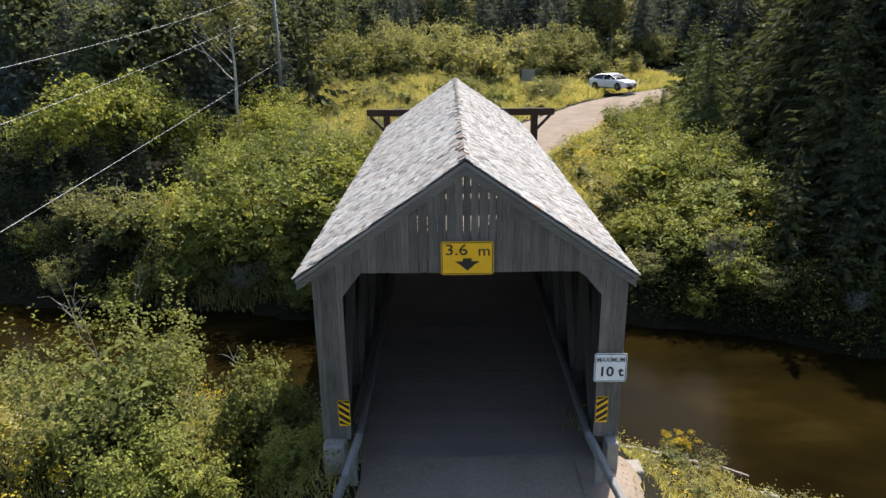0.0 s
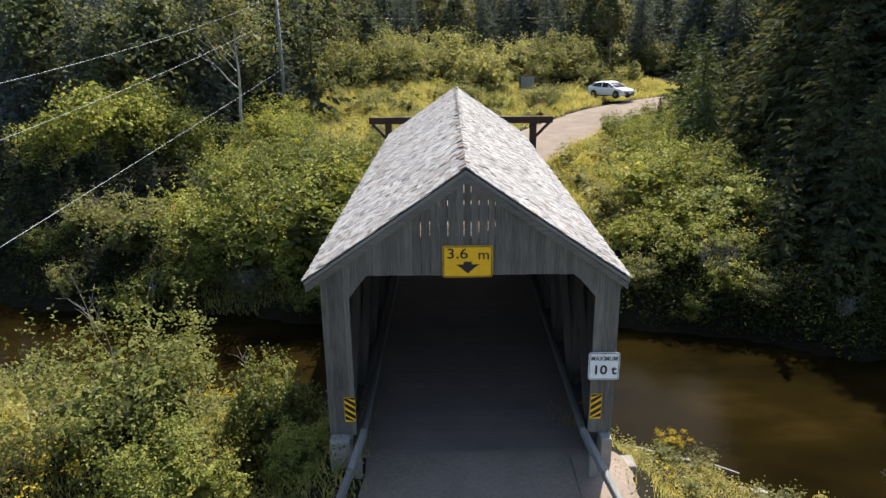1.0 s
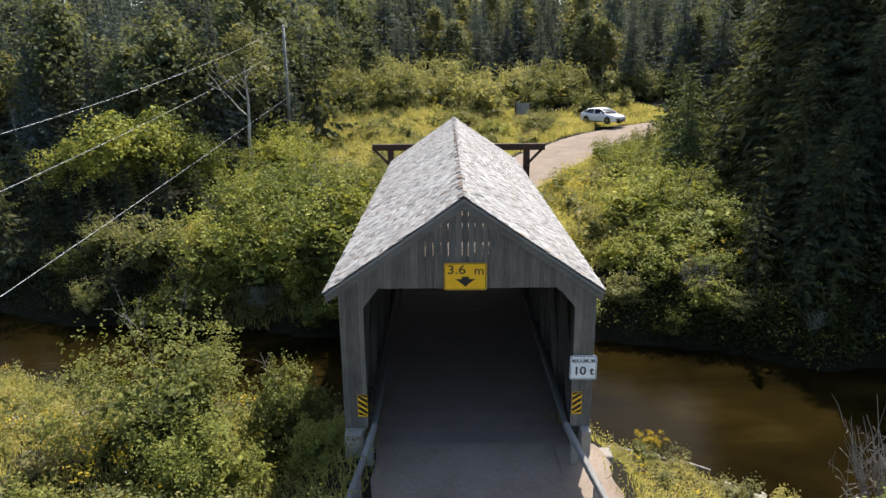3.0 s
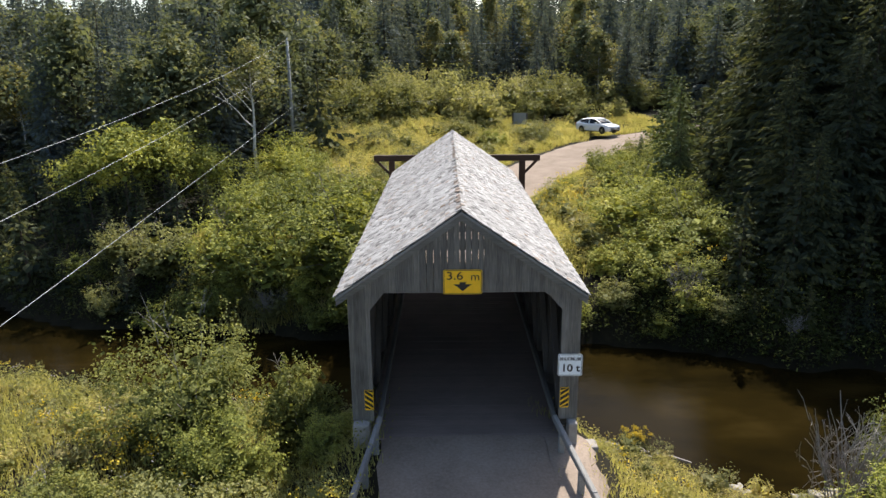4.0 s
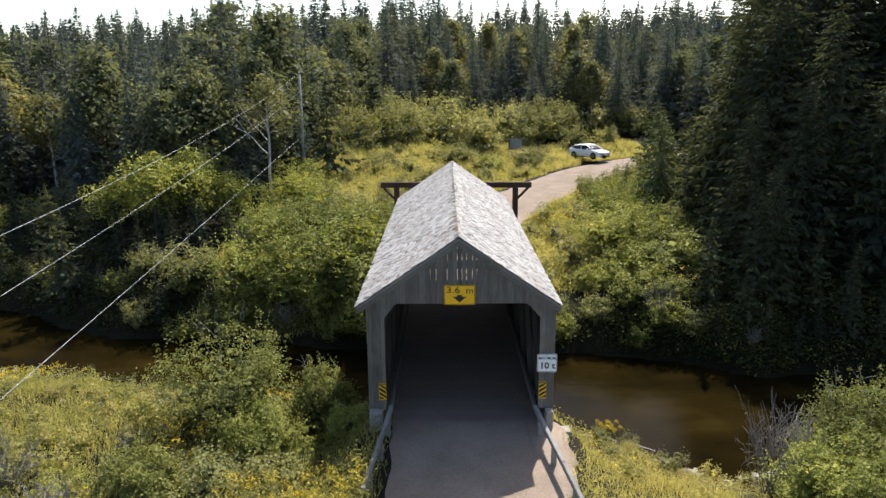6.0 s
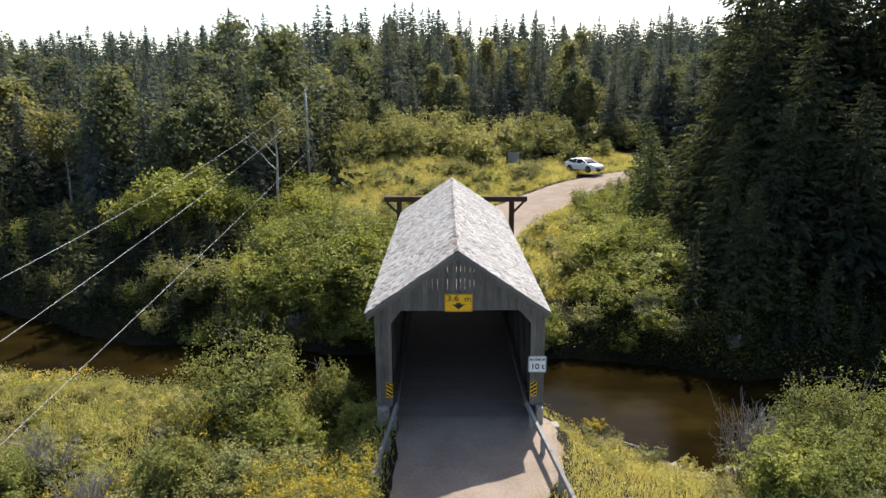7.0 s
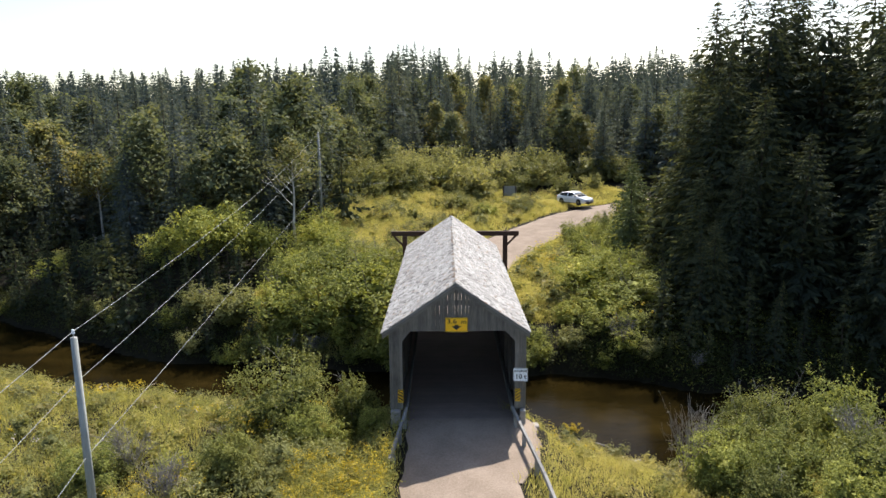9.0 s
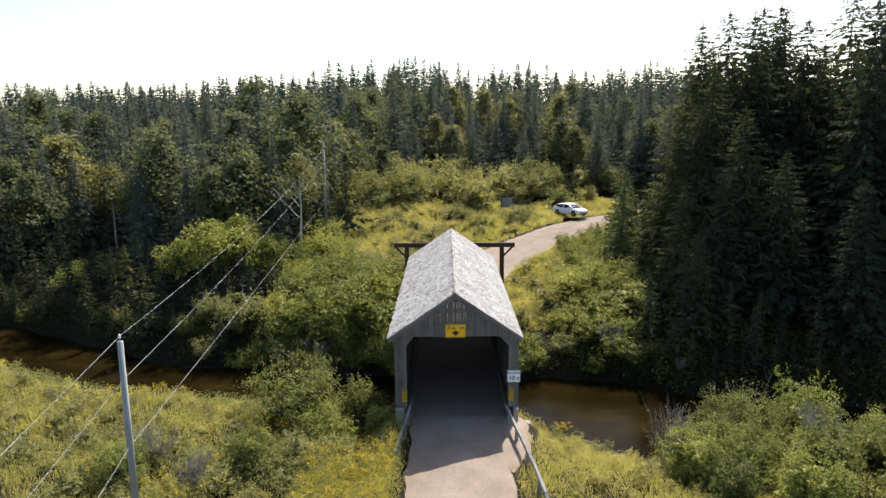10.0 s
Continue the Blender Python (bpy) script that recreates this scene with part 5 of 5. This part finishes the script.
plumes(x, y, rng, 0.7, 0.11, 7, GOLDEN, "goldenrod", "yellow goldenrod flowers on the far meadow", "flowers")
x, y, rng = scatter(420, -32, -2.6, -12, 12, lambda x, y, d, r: NEARLAND(x, y, d, r) & patchy(x, y, d, r, 0.2), 10)
plumes(x, y, rng, 0.75, 0.045, 9, WHITE_FLOWER, "white_wildflowers", "flat white wildflower heads in the near meadow", "flowers")


x, y, rng = scatter(330, -6.0, -2.4, -10.5, -3.2, NEARLAND, 28)
plumes(x, y, rng, 0.98, 0.045, 20, GOLDEN, "goldenrod", "bright goldenrod flowers at the road's edge", "flowers")


def make_goldenrod_clump(seed):
    rng = np.random.default_rng(seed)
    top = tagged(new("goldenrod_clump"), "tall goldenrod clump with bright yellow plumes at the bank", "flowers")
    b, tips = Solid(), []
    for k in range(34):
        a, r, h = rng.uniform(0, math.tau), rng.uniform(0.05, 0.55), rng.uniform(0.85, 1.45)
        e = (math.cos(a) * r * 1.25, math.sin(a) * r * 1.25, h)
        b.rod((math.cos(a) * r * 0.6, math.sin(a) * r * 0.6, -0.05), e, 0.008, 0.004, 4)
        tips.append(e)
    part("stem", b.mesh("goldenrod_stalks", PLANT_LEAF), top)
    tips = np.array(tips)
    n = 1500
    base = tips[rng.integers(0, len(tips), n)] * np.stack([np.ones(n), np.ones(n), rng.uniform(0.2, 0.95, n)], 1)
    part("leafage", leaf_mesh("goldenrod_leaves", base + rng.normal(size=(n, 3)) * 0.06, 0.10, rng, PLANT_LEAF, 0.3), top)
    up = tips[tips[:, 2] > 0.95]
    n = 1500
    pos = up[rng.integers(0, len(up), n)] + rng.normal(size=(n, 3)) * np.array([0.07, 0.07, 0.05])
    part("bloom", leaf_mesh("goldenrod_plumes", pos, 0.05, rng, GOLDEN, 0.8), top, "bright yellow flower plumes")
    return top


clump = make_goldenrod_clump(5)
clump.matrix_basis = pose(5.6, 4.1, land1(5.6, 4.1)) @ Matrix.Diagonal((0.62, 0.62, 0.62, 1))


# gravel shoulder between guide rail and bank
sv, sf = [], []
for i in range(25):
    y = -5.0 + i * 0.22
    wide = 1.3 * math.sin(min(1.0, (i + 1) / 18) * math.pi / 2) * (1 + 0.05 * math.sin(i * 0.9) + 0.03 * math.sin(i * 2.3))
    for j in range(13):
        x = 2.05 + j / 12 * wide
        sv.append((x, y, land1(x, y) + 0.05 - 0.10 * (max(0, j - 9) / 3) ** 2))
for i in range(24):
    for j in range(12):
        k = i * 13 + j
        sf.append((k, k + 1, k + 14, k + 13))
shoulder = mesh_np("gravel_shoulder", sv, sf, GRAVEL)
tagged(new("gravel_shoulder", shoulder), "pinkish gravel shoulder beside the bridge corner", "gravel", kind="structure")


# stones along the near water's edge
def make_stone(seed, size):
    bm = bmesh.new()
    bmesh.ops.create_icosphere(bm, subdivisions=2, radius=size)
    for v in bm.verts:
        k = 0.75 + 0.5 * noise.noise(v.co * (1.6 / size) + Vector((seed, 0, 0)))
        v.co = Vector((v.co.x * k * 1.3, v.co.y * k, v.co.z * k * 0.6))
    me = bpy.data.meshes.new("bank_stone")
    bm.to_mesh(me)
    bm.free()
    me.materials.append(STONE)
    return tagged(new("bank_stone", me), "pale rounded stone at the water's edge", "stone", group="stones along the near bank")


stones = Nursery([make_stone(k * 3.7, 0.3) for k in range(4)])
for k in range(46):
    x = rnd.uniform(3.6, 11.0)
    y = float(np.interp(x, NEAR_X, NEAR_Y)) + rnd.uniform(-0.55, 0.1)
    stones.plant(k, x, y, rnd.uniform(0.35, 1.0), rnd.uniform(0, 360), 0.02, z=max(land1(x, y), WATER_Z - 0.05))
log = Solid()
limb_rods(log, (4.3, 4.9, -3.1), (7.2, 3.5, -3.05), 0.07, 0.04, np.random.default_rng(4), 5, 0.02)
tagged(new("driftwood_log", log.mesh("driftwood_log", DEADWOOD)), "pale bleached driftwood log on the bank", "log")


# ---- utility poles and wires ----
def utility_pole(name, x, y, z0, z1, r, label, lean=(0, 0)):
    p = tagged(new(name), label, "utility pole")
    p.matrix_basis = pose(x, y, z0)
    h = z1 - z0
    part("pole", Solid().rod((0, 0, -0.5), (lean[0], lean[1], h), r, r * 0.72, 12).mesh("pole", WOOD_POLE, True), p)
    part("pin", Solid().rod((lean[0], lean[1], h), (lean[0], lean[1], h + 0.16), 0.02, 0.02, 6).mesh("pin", STEEL), p)
    part("insulator", Solid().rod((lean[0], lean[1], h + 0.12), (lean[0], lean[1], h + 0.24), 0.05, 0.04, 8).mesh("insulator", SIGN_WHITE), p, "small pale insulator")
    return p


NEAR_POLE, FAR_POLE, THIRD_POLE = (-11.22, -7.25), (-12.45, 39.5), (31.3, 75.0)
utility_pole("utility_pole", *NEAR_POLE, land1(*NEAR_POLE), 6.0, 0.135, "silver-grey wooden utility pole in the meadow")
utility_pole("utility_pole", *FAR_POLE, land1(*FAR_POLE), 10.75, 0.15, "grey wooden utility pole before the forest")
utility_pole("utility_pole", *THIRD_POLE, land1(*THIRD_POLE), 12.4, 0.15, "grey wooden utility pole among the trees")


def wire(a, b, sag, r, label):
    c = bpy.data.curves.new("overhead_wire", "CURVE")
    c.dimensions, c.bevel_depth, c.bevel_resolution = "3D", r, 1
    s = c.splines.new("POLY")
    n = 25
    s.points.add(n - 1)
    for i in range(n):
        t = i / (n - 1)
        s.points[i].co = (*(Vector(a).lerp(Vector(b), t) - Vector((0, 0, sag * 4 * t * (1 - t)))), 1)
    c.materials.append(CABLE)
    return tagged(new("overhead_wire", c), label, "wire", group="overhead wires")


for zn, zf, z3, r, sag in ((6.2, 10.9, 12.5, 0.0065, 0.65), (4.7, 9.4, 11.0, 0.0065, 0.42), (2.3, 5.75, 8.0, 0.008, 0.08)):
    wire((NEAR_POLE[0] + 0.02, NEAR_POLE[1], zn), (FAR_POLE[0] + 0.05, FAR_POLE[1], zf), sag, r, "pale overhead wire crossing the river")
    wire((NEAR_POLE[0] + 0.02, NEAR_POLE[1], zn), (-4.2, -50.0, zn + 0.8), 0.3, r, "pale overhead wire above the near meadow")
    wire((FAR_POLE[0] + 0.05, FAR_POLE[1], zf), (THIRD_POLE[0], THIRD_POLE[1], z3), 0.8, r * 0.7, "pale overhead wire along the forest edge")


# information board beyond the meadow
board = tagged(new("information_board"), "grey information board on two posts", "sign")
board.matrix_basis = pose(7.6, 58.6, land1(7.6, 58.6) - 0.25, 0, 0, -8)
for x in (-0.75, 0.75, 2.6):
    part("post", Solid().box(x - 0.09, x + 0.09, -0.08, 0.08, -0.3, 1.75 if x < 2 else 1.5).bevel("board_post", WOOD_DARK, 0.01), board)
part("panel", Solid().box(-0.66, 0.66, -0.05, 0.0, 0.55, 1.8).bevel("board_panel", WOOD_POLE, 0.01), board, "plain grey panel")


# ---- parked car ----
def loft(sections, material, name, close=True):
    """A skin over cross sections of equally many points each."""
    b = Solid()
    n = len(sections[0])
    faces = []
    for i in range(len(sections) - 1):
        for j in range(n - 1):
            k = i * n + j
            faces.append((k, k + 1, k + n + 1, k + n))
    if close:
        faces += [tuple(range(n - 1, -1, -1)), tuple((len(sections) - 1) * n + j for j in range(n))]
    b.add([p for s in sections for p in s], faces)
    return b.mesh(name, material, True)


def make_car():
    car = tagged(new("car"), "white compact sedan parked on the roadside", "car")
    L, W = 4.63, 1.78

    def ring(x, zb, zt, hw, tuck):
        """A half-open body section at x: up one side, over and down the other."""
        pts = [(-hw * tuck, zb), (-hw, zb + 0.18), (-hw, zt - 0.20), (-hw * 0.93, zt - 0.04), (-hw * 0.7, zt)]
        return [(x, y, z) for y, z in pts] + [(x, -y, z) for y, z in pts[::-1]]

    stations = [(-2.30, 0.42, 0.86, 0.60), (-2.22, 0.30, 0.98, 0.76), (-1.9, 0.24, 1.03, 0.85), (-1.3, 0.2, 1.0, 0.885), (-0.5, 0.19, 0.96, 0.89), (0.4, 0.19, 0.95, 0.89),
                (1.0, 0.19, 0.94, 0.89), (1.6, 0.2, 0.86, 0.87), (2.0, 0.22, 0.78, 0.82), (2.22, 0.26, 0.68, 0.72), (2.31, 0.36, 0.58, 0.58)]
    part("body", loft([ring(x, a, b, w, 0.93) for x, a, b, w in stations], CAR_WHITE, "car_body"), car)

    def hoop(x, z0, z1, w0, w1):
        pts = [(-w0, z0), (-w1, z1 - 0.10), (-w1 * 0.8, z1)]
        return [(x, y, z) for y, z in pts] + [(x, -y, z) for y, z in pts[::-1]]

    cabin = [(-2.0, 0.98, 1.02, 0.74, 0.66), (-1.25, 0.95, 1.36, 0.80, 0.60), (-0.7, 0.93, 1.42, 0.81, 0.60), (0.1, 0.92, 1.40, 0.81, 0.60), (1.15, 0.9, 0.96, 0.78, 0.70)]
    for piece, i, j in (("rear_window", 0, 2), ("cabin_window", 1, 4), ("windshield", 3, 5)):
        part(piece, loft([hoop(*c) for c in cabin[i:j]], CAR_GLASS, piece), car, "dark tinted glass")
    top = [hoop(x, z - 0.07, z + 0.025, w * 1.0, w * 0.97) for x, z, w in ((-1.45, 1.31, 0.66), (-0.9, 1.41, 0.68), (-0.3, 1.43, 0.68), (0.2, 1.40, 0.67), (0.42, 1.33, 0.66))]
    part("roof", loft(top, CAR_WHITE, "car_roof"), car)
    for s in (-1, 1):
        for a, b in (((-2.0, s * 0.70, 1.0), (-1.36, s * 0.61, 1.36)), ((0.12, s * 0.61, 1.39), (1.12, s * 0.74, 0.95)), ((-0.42, s * 0.81, 0.94), (-0.42, s * 0.62, 1.38))):
            part("pillar", Solid().bar(a, b, 0.08, 0.05).mesh("pillar", CAR_WHITE), car)
        part("mirror", Solid().box(0.55, 0.72, s * 0.86 - 0.0, s * 1.02, 0.93, 1.07).bevel("mirror", CAR_WHITE, 0.03), car)
        part("headlight", Solid().bar((1.86, s * 0.74, 0.66), (2.2, s * 0.55, 0.62), 0.16, 0.13).bevel("headlight", LAMP_CLEAR, 0.02), car, "clear headlight")
        part("tail_light", Solid().bar((-2.24, s * 0.76, 0.86), (-2.3, s * 0.45, 0.84), 0.10, 0.14).bevel("tail_light", LAMP_RED, 0.02), car, "red tail light")
        part("side_skirt", Solid().box(-0.95, 0.95, s * 0.83, s * 0.87, 0.17, 0.24).mesh("side_skirt", CAR_BLACK), car)
        for k in (-0.25, 0.75):
            part("door_handle", Solid().box(k - 0.1, k + 0.1, s * 0.885, s * 0.905, 0.80, 0.83).mesh("door_handle", CAR_WHITE), car)
        for x in (-1.33, 1.36):
            arch = Solid().rod((x, s * 0.70, 0.33), (x, s * 0.893, 0.33), 0.37, 0.37, 20)
            part("wheel_arch", arch.mesh("wheel_arch", CAR_BLACK), car)
            wheel = part("wheel", Solid().rod((x, s * 0.72, 0.32), (x, s * 0.90, 0.32), 0.2, 0.2, 20).mesh("wheel_hub", CAR_BLACK), car)
            bm = bmesh.new()
            prof = [(0.22, -0.1), (0.30, -0.1), (0.325, -0.06), (0.325, 0.06), (0.30, 0.1), (0.22, 0.1)]
            vs = [[bm.verts.new((x + r * math.cos(a * math.tau / 24), s * 0.81 + o, 0.32 + r * math.sin(a * math.tau / 24))) for r, o in prof] for a in range(24)]
            for a in range(24):
                for j in range(6):
                    bm.faces.new((vs[a][j], vs[a][(j + 1) % 6], vs[(a + 1) % 24][(j + 1) % 6], vs[(a + 1) % 24][j]))
            me = bpy.data.meshes.new("tyre")
            bm.to_mesh(me)
            bm.free()
            me.materials.append(RUBBER)
            part("tyre", me, wheel)
            rim = Solid()
            for a in range(5):
                q = a * math.tau / 5
                rim.bar((x, s * 0.905, 0.32), (x + 0.2 * math.cos(q), s * 0.905, 0.32 + 0.2 * math.sin(q)), 0.05, 0.03, up=(0, 1, 0))
            part("rim", rim.mesh("rim", ALLOY), wheel)
    part("grille", Solid().box(2.16, 2.30, -0.55, 0.55, 0.34, 0.50).bevel("grille", CAR_BLACK, 0.02), car, "black front grille")
    part("bumper_lip", Solid().box(2.02, 2.26, -0.68, 0.68, 0.2, 0.26).bevel("bumper_lip", CAR_BLACK, 0.02), car)
    part("number_plate", Solid().box(2.295, 2.315, -0.16, 0.16, 0.42, 0.52).mesh("number_plate", SIGN_WHITE), car)
    return car


car = make_car()
car.matrix_basis = pose(14.75, 53.2, 2.2, 0, -1.5, -55)


# ---- the pieces of the bridge: boards, deck planks, shingles ----
def board(name, x0, x1, zb0, zb1, zt0, zt1, y0, y1, label=""):
    b = Solid().hexa([(x0, y0, zb0), (x1, y0, zb1), (x1, y1, zb1), (x0, y1, zb0), (x0, y0, zt0), (x1, y0, zt1), (x1, y1, zt1), (x0, y1, zt0)])
    return part(name, b.mesh(name, WOOD_GREY), bridge, label)


rb = random.Random(3)


def portal(y_face, out):
    """Upright boards of a gable and its two posts; out is -1 for the near end and 1 for the far one."""
    x = OUT_L
    while x < OUT_R - 0.02:
        w = min(rb.uniform(0.125, 0.165), OUT_R - x)
        if OUT_R - x - w < 0.06:
            w = OUT_R - x
        gap = 0.010 if -1.0 < x < 0.45 and rb.random() < 0.9 else rb.uniform(0.001, 0.004)
        a, b = x, x + w - gap
        depth = rb.uniform(0.0, 0.008)
        y0, y1 = sorted((y_face + out * (0.055 + depth), y_face + out * 0.02))

        def low(u):
            if u <= OPEN_L or u >= OPEN_R:
                return 0.5
            if u < OPEN_L + 0.34:
                return OPEN_Z - 0.44 + 0.44 * (u - OPEN_L) / 0.34
            if u > OPEN_R - 0.38:
                return OPEN_Z - 0.45 + 0.45 * (OPEN_R - u) / 0.38
            return OPEN_Z

        cuts = [a] + [c for c in (OPEN_L, OPEN_R) if a + 0.02 < c < b - 0.02] + [b]
        for p, q in zip(cuts[:-1], cuts[1:]):
            m = (p + q) / 2
            side = m < OPEN_L or m > OPEN_R
            l0, l1 = (0.5, 0.5) if side else (low(p + 1e-4), low(q - 1e-4))
            j = rb.uniform(-0.02, 0.02) if side else rb.uniform(-0.004, 0.004)
            board("gable_board" if not side else "post_board", p, q, l0 + j, l1 + j, roof_under(p) - 0.02, roof_under(q) - 0.02, y0, y1)
        x += w


portal(0.0, -1)
portal(LENGTH, 1)
for s, x in ((-1, OUT_L), (1, OUT_R)):
    y = 0.03
    while y < LENGTH - 0.05:
        w = min(rb.uniform(0.14, 0.19), LENGTH - 0.03 - y)
        d = rb.uniform(0, 0.008)
        xa, xb = sorted((x - s * 0.0, x - s * (0.03 + d)))
        b = Solid().box(xa, xb, y, y + w - 0.006, -0.35 + rb.uniform(-0.03, 0.03), roof_under(x) - 0.01)
        part("wall_board", b.mesh("wall_board", WOOD_GREY), bridge)
        y += w
y = -0.05
while y < LENGTH:
    w = rb.uniform(0.19, 0.24)
    b = Solid().box(OPEN_L - 0.18, OPEN_R + 0.18, y, min(y + w - 0.004, LENGTH + 0.05), -0.11, 0.0 + rb.uniform(-0.002, 0.002))
    part("deck_plank", b.mesh("deck_plank", WOOD_DECK), bridge)
    y += w


def shingle_quad(w, l, t):
    """A thin tapered shingle: its butt at v = 0, running up the slope."""
    return [(-w / 2, 0, 0), (w / 2, 0, 0), (w / 2, l, 0), (-w / 2, l, 0), (-w / 2, 0, t), (w / 2, 0, t), (w / 2, l, t * 0.25), (-w / 2, l, t * 0.25)]


S_FACES = [(4, 5, 6, 7), (0, 1, 5, 4), (1, 2, 6, 5), (3, 0, 4, 7)]
shared = []
for k in range(6):
    me = bpy.data.meshes.new("shingle")
    me.from_pydata(shingle_quad(0.105 + 0.012 * k, 0.34, 0.016 + 0.002 * (k % 3)), [], S_FACES)
    me.materials.append(SHINGLE)
    shared.append(me)
slant = math.hypot(HALF, RIDGE - EAVE)
tilt = math.atan2(RIDGE - EAVE, HALF)
rest_v, rest_f, count = [], [], 0
rows_n = 27
expo = slant / rows_n
for s in (-1, 1):
    up_dir = Vector((-s * math.cos(tilt), 0, math.sin(tilt)))
    nor = Vector((s * math.sin(tilt), 0, math.cos(tilt)))
    along = Vector((0, 1, 0)) if s > 0 else Vector((0, -1, 0))
    frame_m = Matrix((along, up_dir, nor)).transposed()
    eave = Vector((s * (HALF + 0.02), 0, EAVE - 0.03))
    for r in range(rows_n):
        y = -0.15 + rb.uniform(0, 0.06)
        while y < LENGTH + 0.14:
            k = rb.randrange(6)
            w = 0.105 + 0.012 * k
            lift = rb.uniform(0.0, 0.03) + (0.05 if rb.random() < 0.07 else 0)
            if rb.random() < 0.014 and y > 0.7:
                y += w
                continue
            slip = rb.uniform(-0.028, 0.018)
            short = min(0.34, slant - r * expo - slip + 0.02) / 0.34
            origin = eave + up_dir * (r * expo + slip) + Vector((0, y + w / 2, 0)) + nor * (0.012 + 0.004)
            turn = Euler((lift * 0.5 - 0.04, rb.uniform(-0.035, 0.035), rb.uniform(-0.05, 0.05))).to_matrix()
            m = frame_m @ turn @ Matrix.Diagonal((1, short, 1))
            if y < 0.62 and count < 300:
                ob = part("shingle", shared[k], roof_ob, m=Matrix.Translation(origin) @ m.to_4x4())
                count += 1
            else:
                o = len(rest_v)
                rest_v += [tuple(origin + m @ Vector(p)) for p in shingle_quad(w, 0.34, 0.016 + 0.002 * (k % 3))]
                rest_f += [tuple(i + o for i in f) for f in S_FACES]
            y += w + rb.uniform(0.002, 0.008)
tagged(part("shingles", mesh_np("shingles", rest_v, rest_f, SHINGLE, True), roof_ob, "silvered cedar shingles"), kind="stuff")
# ridge cap: short boards bent over the ridge, rotten and rusty on the shaded side
for k in range(78):
    y = -0.14 + k * 0.243
    rust = 0.9 if 4 < k < 16 or 34 < k < 58 else 0.25
    for s in (-1, 1):
        if s < 0 and rb.random() < 0.3:
            continue
        a = Solid()
        reach = 0.085 if s > 0 else rb.uniform(0.05, 0.13)
        j = rb.uniform(-0.004, 0.012)
        x0, z0 = -s * 0.008, RIDGE + 0.016 + j
        x1, z1 = s * reach, RIDGE + 0.016 - reach * SLOPE + j + rb.uniform(0, 0.02)
        y1 = y + rb.uniform(0.2, 0.27)
        p = [(x0, y, z0), (x1, y + rb.uniform(-0.03, 0.03), z1), (x1, y1, z1 - 0.008), (x0, y1, z0 - 0.008)]
        if s < 0:
            p = [p[1], p[0], p[3], p[2]]
        a.hexa(p + [(c[0], c[1], c[2] + 0.016) for c in p])
        part("ridge_shingle", a.mesh("ridge_shingle", RIDGE_WOOD if s < 0 and rb.random() < rust else SHINGLE), roof_ob)
